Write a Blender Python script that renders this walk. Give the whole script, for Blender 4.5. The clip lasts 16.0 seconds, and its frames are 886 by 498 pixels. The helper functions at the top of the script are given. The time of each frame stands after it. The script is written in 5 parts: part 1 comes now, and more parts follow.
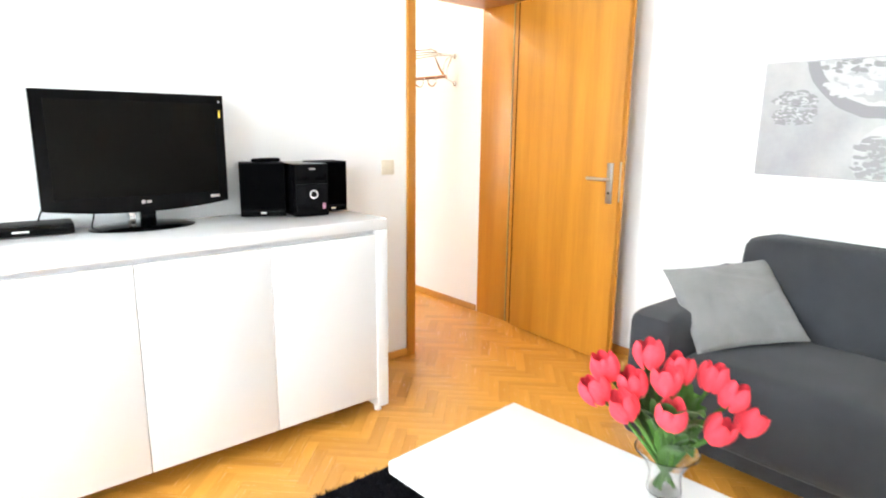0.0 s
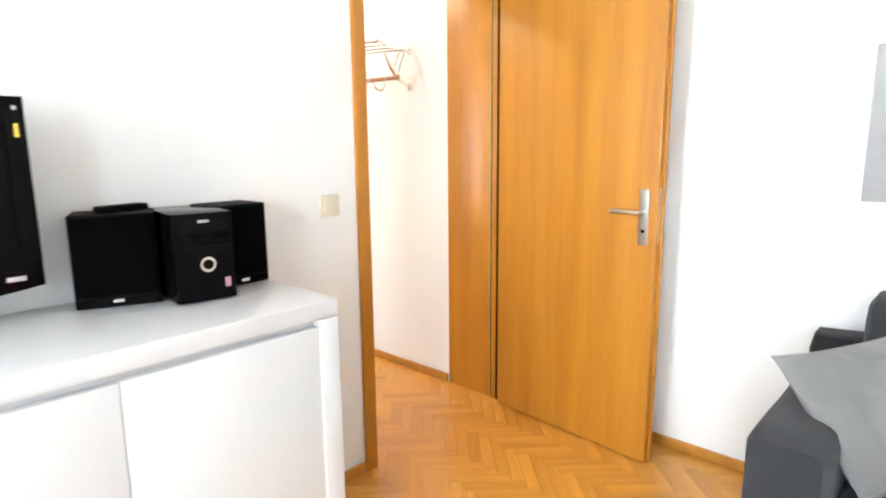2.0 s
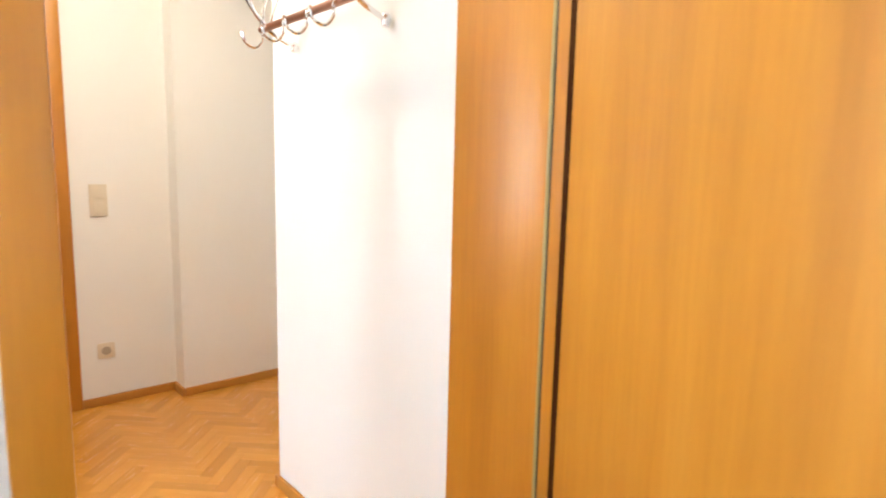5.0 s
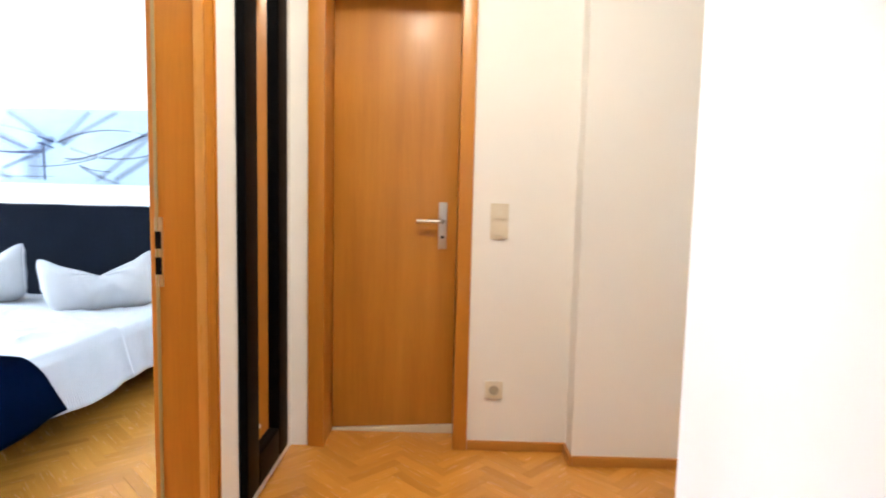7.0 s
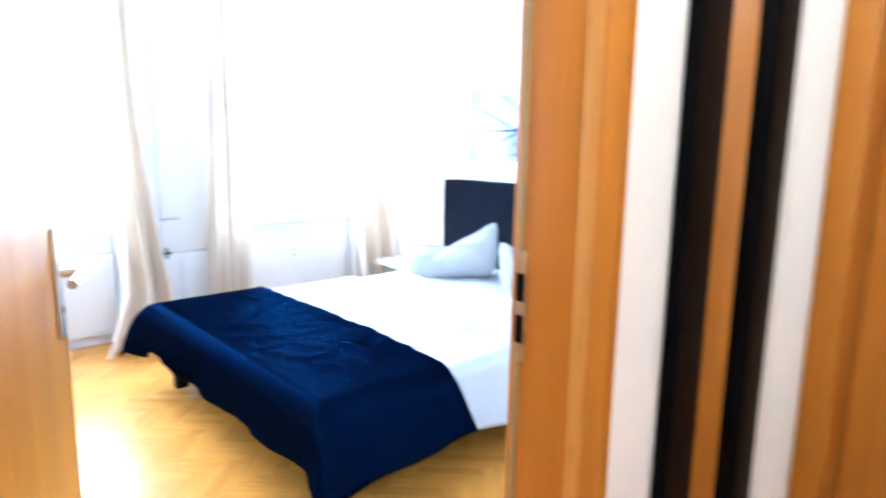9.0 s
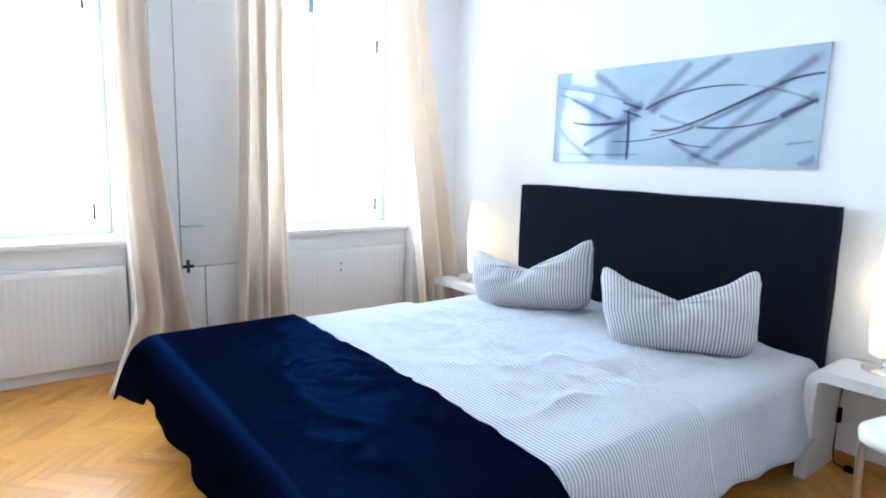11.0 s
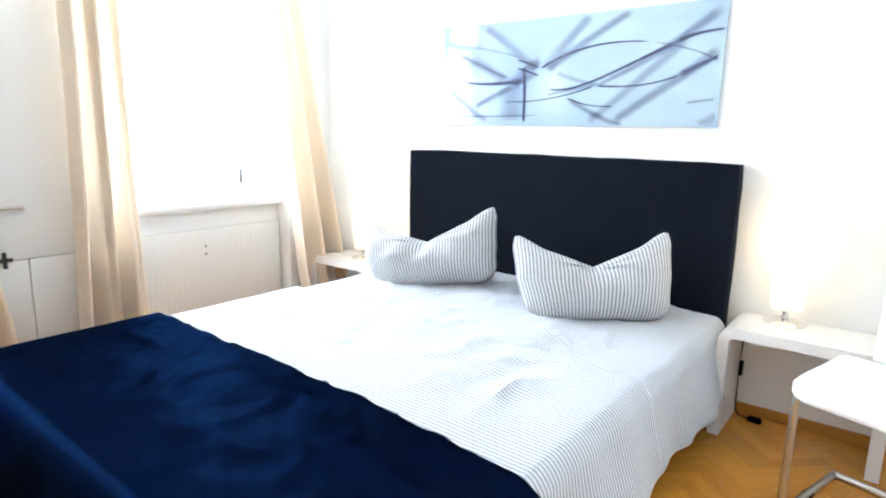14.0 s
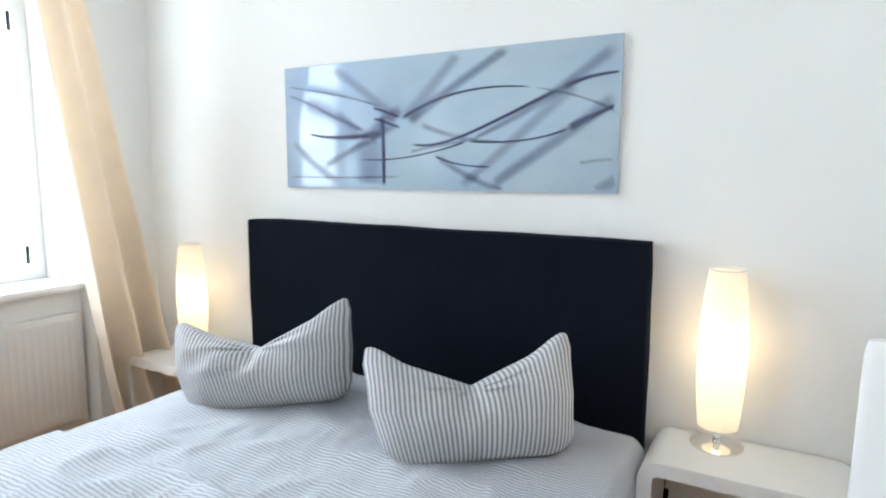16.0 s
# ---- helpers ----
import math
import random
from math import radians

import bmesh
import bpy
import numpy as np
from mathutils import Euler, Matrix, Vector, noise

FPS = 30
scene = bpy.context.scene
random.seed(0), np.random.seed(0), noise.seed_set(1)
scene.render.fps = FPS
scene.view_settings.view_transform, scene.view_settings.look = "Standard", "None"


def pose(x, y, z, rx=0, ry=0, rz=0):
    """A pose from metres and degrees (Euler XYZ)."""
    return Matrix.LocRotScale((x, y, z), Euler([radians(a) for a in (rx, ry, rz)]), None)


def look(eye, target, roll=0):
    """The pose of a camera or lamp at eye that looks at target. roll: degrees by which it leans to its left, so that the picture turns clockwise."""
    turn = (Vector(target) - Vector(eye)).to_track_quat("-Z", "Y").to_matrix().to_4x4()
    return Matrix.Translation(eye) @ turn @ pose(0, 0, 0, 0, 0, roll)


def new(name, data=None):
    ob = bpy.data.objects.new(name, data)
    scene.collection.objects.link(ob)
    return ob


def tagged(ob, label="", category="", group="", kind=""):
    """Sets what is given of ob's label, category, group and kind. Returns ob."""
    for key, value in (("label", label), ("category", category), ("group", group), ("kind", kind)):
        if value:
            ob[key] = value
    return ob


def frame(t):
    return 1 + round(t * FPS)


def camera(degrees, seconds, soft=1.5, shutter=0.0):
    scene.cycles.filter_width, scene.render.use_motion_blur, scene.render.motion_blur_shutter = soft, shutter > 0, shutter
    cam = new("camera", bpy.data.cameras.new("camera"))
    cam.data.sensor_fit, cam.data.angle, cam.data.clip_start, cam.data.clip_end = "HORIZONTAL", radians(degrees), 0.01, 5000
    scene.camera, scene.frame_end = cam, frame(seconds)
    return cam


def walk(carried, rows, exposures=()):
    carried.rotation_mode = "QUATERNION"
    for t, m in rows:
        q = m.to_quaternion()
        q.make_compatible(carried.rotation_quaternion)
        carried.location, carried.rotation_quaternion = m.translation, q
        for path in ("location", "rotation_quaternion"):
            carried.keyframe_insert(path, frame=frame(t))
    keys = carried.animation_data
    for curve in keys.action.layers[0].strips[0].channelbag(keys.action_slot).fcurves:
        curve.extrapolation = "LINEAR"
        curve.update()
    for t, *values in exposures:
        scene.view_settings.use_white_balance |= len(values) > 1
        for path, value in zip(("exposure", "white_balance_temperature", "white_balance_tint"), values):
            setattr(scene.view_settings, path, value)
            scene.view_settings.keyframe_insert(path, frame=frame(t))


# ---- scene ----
import itertools

cam = camera(73.6, 16.0, soft=1.9, shutter=0.4)
PATH = [
    (0, (-2.046, -2.604, 1.344), (-0.773, -1.114, 0.942), 0.7),
    (0.5, (-1.901, -2.408, 1.362), (-0.668, -0.88, 0.979), -0.1),
    (1, (-1.768, -2.158, 1.354), (-0.49, -0.663, 0.991), -0.8),
    (1.5, (-1.632, -1.91, 1.352), (-0.271, -0.486, 1.002), -0.8),
    (2, (-1.466, -1.695, 1.351), (-0.021, -0.358, 0.998), -0.5),
    (2.5, (-1.328, -1.478, 1.341), (0.237, -0.283, 0.992), -0.2),
    (3, (-1.159, -1.276, 1.335), (0.489, -0.199, 0.982), 0.2),
    (3.2, (-1.046, -1.194, 1.32), (0.617, -0.136, 0.981), 0.4),
    (5.3, (0.026, -0.521, 1.269), (1.217, 1.062, 0.994), 1.1),
    (5.5, (0.069, -0.452, 1.273), (1.175, 1.19, 0.989), 0.9),
    (6, (0.21, -0.25, 1.293), (0.982, 1.571, 0.995), 1.1),
    (6.5, (0.286, -0.119, 1.196), (0.629, 1.841, 0.994), 0.9),
    (7, (0.365, 0.101, 1.185), (0.347, 2.092, 1.0), 1.3),
    (7.5, (0.378, 0.352, 1.241), (0.079, 2.315, 1.001), 1.8),
    (8, (0.384, 0.605, 1.271), (-0.322, 2.452, 0.975), 2.0),
    (8.5, (0.299, 0.824, 1.252), (-0.781, 2.476, 0.928), 1.5),
    (9, (0.171, 0.994, 1.269), (-1.263, 2.349, 0.939), 0.9),
    (9.2, (0.114, 1.074, 1.248), (-1.455, 2.278, 0.945), 1.5),
    (11.3, (-0.581, 1.441, 1.181), (-2.129, 2.67, 0.877), 1.8),
    (11.5, (-0.636, 1.435, 1.163), (-2.124, 2.737, 0.857), 2.1),
    (12, (-0.763, 1.45, 1.097), (-2.119, 2.891, 0.808), 2.5),
    (12.5, (-0.767, 1.501, 1.06), (-2.109, 2.949, 0.742), 2.3),
    (13, (-0.774, 1.499, 1.078), (-2.106, 2.945, 0.71), 2.1),
    (13.5, (-0.797, 1.504, 1.108), (-2.089, 2.979, 0.717), 1.6),
    (14, (-0.837, 1.51, 1.154), (-2.046, 3.055, 0.767), 1.2),
    (14.5, (-0.874, 1.574, 1.179), (-2.004, 3.186, 0.827), 0.7),
    (15, (-0.92, 1.746, 1.206), (-1.993, 3.406, 0.902), 0.2),
    (15.5, (-0.972, 1.973, 1.244), (-1.99, 3.67, 0.959), 0.0),
    (16, (-1.047, 2.198, 1.263), (-2.013, 3.93, 1.007), 0.3),
]
EXPOSURES = [(0.0, 0.68, 6500, 10), (1.5, 0.55, 6450, 10), (3.0, 0.45, 6350, 10), (5.5, 0.6, 6050, 10), (6.0, 0.95, 6050, 10), (6.5, 0.56, 5950, 10), (7.0, 0.56, 5850, 10), (8.0, 0.88, 5700, 10), (8.5, 0.95, 5350, 10), (9.0, 0.9, 5000, 10), (9.2, 0.9, 5000, 10),
             (11.3, -0.36, 5650, 10), (12.5, -0.10, 5950, 10), (13.5, 0.20, 6200, 10), (14.5, 0.32, 6350, 10), (15.3, 0.00, 6400, 10), (16.0, -0.55, 6400, 10)]
walk(cam, [(t, look(eye, target, roll)) for t, eye, target, roll in PATH], EXPOSURES)

BED_WATTS = 90
LIVING_WATTS = 90
HALL_GLOW = 77.0
SHADE_GLOW = 0.75
BULB_WATTS = 1.5

# ---- world, lights ----
world = bpy.data.worlds.new("sky")
scene.world = world
world.use_nodes = True
wn = world.node_tree.nodes
wl = world.node_tree.links
sky = wn.new("ShaderNodeTexSky")
sky.sky_type = "NISHITA"
sky.sun_disc = False
sky.sun_elevation = radians(42)
sky.sun_rotation = radians(75)
wn["Background"].inputs["Strength"].default_value = 0.15
wl.new(sky.outputs["Color"], wn["Background"].inputs["Color"])


def sun_lamp():
    d = bpy.data.lights.new("sun", "SUN")
    d.energy = 3.0
    d.angle = radians(0.5)
    d.color = (1.0, 0.95, 0.87)
    ob = new("sun", d)
    ob.matrix_world = look((30, 8, 30), (0, 0, 0))
    return ob


def window_light(name, x, y0, y1, z0, z1, watts, color):
    d = bpy.data.lights.new(name, "AREA")
    d.shape = "RECTANGLE"
    d.size = y1 - y0
    d.size_y = z1 - z0
    d.energy = watts
    d.color = color
    ob = new(name, d)
    ob.matrix_world = look((x, (y0 + y1) / 2, (z0 + z1) / 2), (x + 1, (y0 + y1) / 2, (z0 + z1) / 2))
    return ob


sun_lamp()
for y in (1.445, 3.245):
    window_light("window_daylight", -4.36, y - 0.555, y + 0.555, 0.745, 2.51, BED_WATTS, (0.83, 0.93, 1.0))
for y in (-1.0, -2.75):
    window_light("window_daylight", -4.36, y - 0.44, y + 0.44, 0.745, 2.51, LIVING_WATTS, (0.83, 0.93, 1.0))


# ---- materials ----
def mat(name, color, rough=0.6, metal=0.0, coat=0.0):
    m = bpy.data.materials.new(name)
    m.use_nodes = True
    b = m.node_tree.nodes["Principled BSDF"]
    b.inputs["Base Color"].default_value = (*color, 1)
    b.inputs["Roughness"].default_value = rough
    b.inputs["Metallic"].default_value = metal
    b.inputs["Coat Weight"].default_value = coat
    b.inputs["Coat Roughness"].default_value = 0.12
    return m, m.node_tree.nodes, m.node_tree.links, b


def coords(n, l, scale=(1, 1, 1), use="Object"):
    c = n.new("ShaderNodeTexCoord")
    mp = n.new("ShaderNodeMapping")
    mp.inputs["Scale"].default_value = scale
    l.new(c.outputs[use], mp.inputs["Vector"])
    return mp.outputs["Vector"]


def noise_tex(n, l, vec, scale, detail=4.0, rough=0.55):
    t = n.new("ShaderNodeTexNoise")
    t.inputs["Scale"].default_value = scale
    t.inputs["Detail"].default_value = detail
    t.inputs["Roughness"].default_value = rough
    l.new(vec, t.inputs["Vector"])
    return t.outputs["Fac"]


def ramp(n, l, fac, stops):
    r = n.new("ShaderNodeValToRGB")
    e = r.color_ramp.elements
    while len(e) < len(stops):
        e.new(0.5)
    for k, (p, c) in enumerate(stops):
        e[k].position = p
        e[k].color = (*c, 1)
    l.new(fac, r.inputs["Fac"])
    return r.outputs["Color"]


def mix(n, l, fac, a, b, how="MIX"):
    m = n.new("ShaderNodeMix")
    m.data_type = "RGBA"
    m.blend_type = how
    for sock, v in ((m.inputs[0], fac), (m.inputs[6], a), (m.inputs[7], b)):
        if isinstance(v, (int, float)):
            sock.default_value = v
        elif isinstance(v, tuple):
            sock.default_value = (*v, 1)
        else:
            l.new(v, sock)
    return m.outputs[2]


def bump(n, l, b, height, strength, dist=0.01):
    k = n.new("ShaderNodeBump")
    k.inputs["Strength"].default_value = strength
    k.inputs["Distance"].default_value = dist
    l.new(height, k.inputs["Height"])
    l.new(k.outputs["Normal"], b.inputs["Normal"])


def rough_from(n, l, b, fac, lo, hi):
    r = n.new("ShaderNodeMapRange")
    r.inputs["To Min"].default_value = lo
    r.inputs["To Max"].default_value = hi
    l.new(fac, r.inputs["Value"])
    l.new(r.outputs["Result"], b.inputs["Roughness"])


def plaster(name, color):
    m, n, l, b = mat(name, color, 0.85)
    v = coords(n, l)
    f = noise_tex(n, l, v, 1.3, 3)
    c = ramp(n, l, f, ((0.3, tuple(k * 0.965 for k in color)), (0.7, color)))
    l.new(c, b.inputs["Base Color"])
    bump(n, l, b, noise_tex(n, l, v, 160, 3), 0.12, 0.002)
    return m


def wood(name, dark, mid, light, along="z", rough=0.34, coat=0.25, spread=0.0, use="Object", grain=0.42):
    """Veneer with long grain along one axis, flecks and broad bands."""
    m, n, l, b = mat(name, mid, rough, 0, coat)
    sc = {"z": (9, 9, 0.55), "y": (9, 0.55, 9), "x": (0.55, 9, 9)}[along]
    v = coords(n, l, sc, use)
    broad = noise_tex(n, l, v, 1.3, 3, 0.5)
    fine = noise_tex(n, l, coords(n, l, tuple(k * 7 for k in sc), use), 1.6, 6, 0.65)
    c1 = ramp(n, l, broad, ((0.25, dark), (0.5, mid), (0.78, light)))
    c2 = ramp(n, l, fine, ((0.3, (0.80, 0.76, 0.70)), (0.62, (1, 1, 1))))
    c = mix(n, l, grain, c1, c2, "MULTIPLY")
    if spread:
        oi = n.new("ShaderNodeObjectInfo")
        geo = n.new("ShaderNodeNewGeometry")
        add = n.new("ShaderNodeMath")
        add.operation = "ADD"
        l.new(oi.outputs["Random"], add.inputs[0])
        l.new(geo.outputs["Random Per Island"], add.inputs[1])
        fr = n.new("ShaderNodeMath")
        fr.operation = "FRACT"
        l.new(add.outputs[0], fr.inputs[0])
        s = spread
        c3 = ramp(n, l, fr.outputs[0], ((0.0, (1 - s, 1 - 1.1 * s, 1 - 1.3 * s)), (0.55, (1, 1, 1)), (1.0, (1 + s * 0.35, 1 + s * 0.35, 1 + s * 0.3))))
        c = mix(n, l, 1.0, c, c3, "MULTIPLY")
    l.new(c, b.inputs["Base Color"])
    rough_from(n, l, b, fine, rough - 0.06 * grain / 0.42, rough + 0.08 * grain / 0.42)
    bump(n, l, b, fine, 0.08 if use == "Object" else 0.03, 0.001)
    return m


def cloth(name, color, scale=900, strength=0.35, sheen=0.3, vary=0.12, spec=0.2):
    m, n, l, b = mat(name, color, 0.9)
    b.inputs["Sheen Weight"].default_value = sheen
    b.inputs["Specular IOR Level"].default_value = spec
    v = coords(n, l)
    f = noise_tex(n, l, v, 6, 4)
    g = noise_tex(n, l, v, scale, 2)
    c = ramp(n, l, f, ((0.3, tuple(k * (1 - vary) for k in color)), (0.7, tuple(k * (1 + vary) for k in color))))
    c = mix(n, l, 0.5, c, ramp(n, l, g, ((0.3, (0.7, 0.7, 0.7)), (0.7, (1.15, 1.15, 1.15)))), "MULTIPLY")
    l.new(c, b.inputs["Base Color"])
    bump(n, l, b, g, strength, 0.002)
    return m


def striped(name, base, line, period, uv_axis=0):
    """Woven ticking: thin lines at an even pitch across the cloth, by its UV in metres."""
    m, n, l, b = mat(name, base, 0.88)
    b.inputs["Sheen Weight"].default_value = 0.15
    b.inputs["Specular IOR Level"].default_value = 0.2
    tc = n.new("ShaderNodeTexCoord")
    sp = n.new("ShaderNodeSeparateXYZ")
    l.new(tc.outputs["UV"], sp.inputs[0])
    mul = n.new("ShaderNodeMath")
    mul.operation = "MULTIPLY"
    mul.inputs[1].default_value = 2 * math.pi / period
    l.new(sp.outputs[uv_axis], mul.inputs[0])
    sn = n.new("ShaderNodeMath")
    sn.operation = "SINE"
    l.new(mul.outputs[0], sn.inputs[0])
    ma = n.new("ShaderNodeMapRange")
    ma.inputs["From Min"].default_value = -0.35
    ma.inputs["From Max"].default_value = 0.35
    l.new(sn.outputs[0], ma.inputs["Value"])
    c = mix(n, l, ma.outputs["Result"], base, line)
    f = noise_tex(n, l, tc.outputs["Object"], 5, 3)
    c = mix(n, l, 0.6, c, ramp(n, l, f, ((0.3, (0.93, 0.93, 0.94)), (0.7, (1, 1, 1)))), "MULTIPLY")
    l.new(c, b.inputs["Base Color"])
    bump(n, l, b, noise_tex(n, l, tc.outputs["Object"], 700, 2), 0.2, 0.001)
    return m


def gloss(name, color, rough, metal=0.0, coat=0.0, wear=0.05, spec=0.5):
    m, n, l, b = mat(name, color, rough, metal, coat)
    b.inputs["Specular IOR Level"].default_value = spec
    f = noise_tex(n, l, coords(n, l), 14, 5)
    rough_from(n, l, b, f, max(0.02, rough - wear), rough + wear)
    return m


def glow(name, color, strength, base=(0.8, 0.8, 0.8)):
    m, n, l, b = mat(name, base, 0.8)
    b.inputs["Emission Color"].default_value = (*color, 1)
    b.inputs["Emission Strength"].default_value = strength
    return m


def glass(name, tint=(1, 1, 1), rough=0.0):
    m, n, l, b = mat(name, tint, rough)
    b.inputs["Transmission Weight"].default_value = 1.0
    b.inputs["IOR"].default_value = 1.45
    return m


WALL = plaster("white_wall_paint", (0.89, 0.89, 0.88))
CEIL = plaster("ceiling_paint", (0.90, 0.90, 0.89))
DOORWOOD = wood("beech_door_veneer", (0.41, 0.163, 0.014), (0.50, 0.208, 0.020), (0.56, 0.248, 0.029), "z", 0.36, 0.06)
FRAMEWOOD = wood("beech_frame_veneer", (0.42, 0.157, 0.010), (0.48, 0.188, 0.014), (0.53, 0.220, 0.020), "z", 0.34, 0.10)
# Lighter copy of the frame beech; carries the highlight of the rounded casing edge.
EDGEWOOD_LIT = wood("beech_edge_highlight", (0.52, 0.25, 0.05), (0.60, 0.30, 0.065), (0.66, 0.35, 0.085), "z", 0.28, 0.3)
SKIRTWOOD = wood("skirting_wood", (0.42, 0.18, 0.025), (0.50, 0.22, 0.032), (0.55, 0.26, 0.042), "x", 0.4, 0.05)
PARQUET = wood("oak_parquet", (0.60, 0.262, 0.039), (0.65, 0.295, 0.047), (0.69, 0.328, 0.058), "x", 0.26, 0.15, 0.16, "UV", 0.22)
JOINT = gloss("parquet_joint", (0.42, 0.18, 0.032), 0.6)
LACQUER = gloss("white_high_gloss_lacquer", (0.80, 0.80, 0.80), 0.14, 0, 0.3, 0.008)
LACQUER_SATIN = gloss("white_satin_lacquer", (0.80, 0.80, 0.79), 0.30, 0, 0.05, 0.01)
# Greyed white: the shade in the sideboard's door gaps is in this colour.
SHADOWGAP = gloss("recess_shade_grey", (0.66, 0.66, 0.67), 0.5)
PIANO = gloss("black_gloss_plastic", (0.002, 0.002, 0.0022), 0.10, 0, 0.0, 0.03, 0.08)
MATTBLACK = gloss("matt_black_plastic", (0.0025, 0.0025, 0.0028), 0.5, 0, 0, 0.05, 0.05)
SCREEN = gloss("dark_display_panel", (0.005, 0.0045, 0.0038), 0.40, 0, 0.0, 0.03, 0.025)
GRILLE = cloth("black_speaker_cloth", (0.0015, 0.0015, 0.0017), 1500, 0.4, 0.0, 0.1, 0.02)
SILVER = gloss("brushed_silver", (0.62, 0.62, 0.62), 0.3, 1.0)
CHROME = gloss("chrome", (0.78, 0.78, 0.79), 0.10, 1.0, 0, 0.04)
NICKEL = gloss("satin_nickel", (0.60, 0.59, 0.57), 0.33, 1.0)
BRONZE = gloss("coppery_metal", (0.42, 0.23, 0.15), 0.35, 1.0)
DARKMETAL = gloss("dark_iron", (0.05, 0.045, 0.04), 0.5, 0.6)
PALESEAL = gloss("olive_rubber_seal", (0.34, 0.27, 0.11), 0.6)
# Near-black brown stands for the shade in the hinge gap.
DARKGAP = gloss("dark_brown_gap_shade", (0.050, 0.017, 0.005), 0.8, spec=0.05)
# Dark brown for the shaded slit next to the olive seal.
SLITSHADE = gloss("shaded_slit_brown", (0.075, 0.05, 0.022), 0.6)
IVORY = gloss("ivory_switch_plastic", (0.72, 0.66, 0.54), 0.4)
WHITEPLASTIC = gloss("white_plastic", (0.78, 0.78, 0.77), 0.35)
SOFACLOTH = cloth("charcoal_sofa_weave", (0.035, 0.036, 0.041), 1100, 0.5, 0.12)
CUSHIONCLOTH = cloth("grey_cushion_cotton", (0.215, 0.213, 0.208), 900, 0.3, 0.2)
VELVET = cloth("navy_velvet_throw", (0.0010, 0.0015, 0.0038), 500, 0.05, 0.0, 0.45, 0.0)
_b = VELVET.node_tree.nodes["Principled BSDF"]
_b.inputs["Sheen Tint"].default_value = (0.04, 0.22, 0.80, 1)
_b.inputs["Sheen Roughness"].default_value = 0.35
_n, _l = VELVET.node_tree.nodes, VELVET.node_tree.links
_gl = _n.new("ShaderNodeBsdfGlossy")
_gl.inputs["Color"].default_value = (0.0016, 0.0085, 0.032, 1)
_gl.inputs["Roughness"].default_value = 0.44
_mx = _n.new("ShaderNodeMixShader")
_mx.inputs[0].default_value = 0.35
_l.new(_b.outputs[0], _mx.inputs[1])
_l.new(_gl.outputs[0], _mx.inputs[2])
_l.new(_mx.outputs[0], _n["Material Output"].inputs["Surface"])
HEADCLOTH = cloth("black_blue_upholstery", (0.0060, 0.0080, 0.0140), 1000, 0.3, 0.02, 0.1, 0.05)
# The blue sheen stands in for bluish flare over the dark headboard.
HEADCLOTH.node_tree.nodes["Principled BSDF"].inputs["Sheen Tint"].default_value = (0.25, 0.45, 0.85, 1)
CURTAINCLOTH = cloth("beige_linen_curtain", (0.88, 0.80, 0.70), 1400, 0.3, 0.1, 0.06)
_n, _l = CURTAINCLOTH.node_tree.nodes, CURTAINCLOTH.node_tree.links
_tr = _n.new("ShaderNodeBsdfTranslucent")
_tr.inputs["Color"].default_value = (0.93, 0.86, 0.77, 1)
_mx = _n.new("ShaderNodeMixShader")
_mx.inputs[0].default_value = 0.46
_l.new(_n["Principled BSDF"].outputs[0], _mx.inputs[1])
_l.new(_tr.outputs[0], _mx.inputs[2])
_l.new(_mx.outputs[0], _n["Material Output"].inputs["Surface"])
SHAG = cloth("black_shag", (0.006, 0.006, 0.008), 300, 0.5, 0.0, 0.2, 0.05)
TICKING = striped("grey_striped_ticking", (0.63, 0.655, 0.70), (0.30, 0.325, 0.37), 0.0135, 1)
TICKING_PILLOW = striped("grey_striped_pillow_ticking", (0.65, 0.65, 0.655), (0.25, 0.26, 0.285), 0.0150)
CREAM = gloss("white_leatherette", (0.80, 0.80, 0.80), 0.38, 0, 0.05)
TULIP = cloth("tulip_petal_coral", (0.80, 0.052, 0.075), 200, 0.15, 0.04, 0.2)
STEM = cloth("tulip_green", (0.075, 0.18, 0.028), 200, 0.15, 0.1, 0.25)
GLASS = glass("clear_glass")
PANE = glass("window_glass", (0.98, 1.0, 1.0))
MIRRORMAT = gloss("silvered_mirror", (0.9, 0.9, 0.9), 0.02, 1.0, 0, 0.01)
BLACKFRAME = gloss("black_lacquered_frame", (0.0025, 0.0025, 0.003), 0.45, 0, 0.0, 0.05, 0.03)
THRESHOLD = gloss("pale_stone_threshold", (0.72, 0.64, 0.50), 0.5)


# ---- mesh helpers ----
def link(name, bm, material, parent=None, label="", smooth=True):
    me = bpy.data.meshes.new(name)
    bm.normal_update()
    bm.to_mesh(me)
    bm.free()
    me.materials.append(material)
    if smooth:
        for p in me.polygons:
            p.use_smooth = True
        try:
            me.set_sharp_from_angle(angle=radians(35))
        except AttributeError:
            pass
    ob = new(name, me)
    if parent:
        ob.parent = parent
    if label:
        ob["label"] = label
    return ob


def part(name, bm, material, parent, label=""):
    return link(name, bm, material, parent, label)


def thing(name, label, category, at=(0, 0, 0), turn=0, group=""):
    ob = new(name)
    ob.empty_display_size = 0.1
    ob.matrix_basis = pose(*at, 0, 0, turn)
    return tagged(ob, label, category, group)


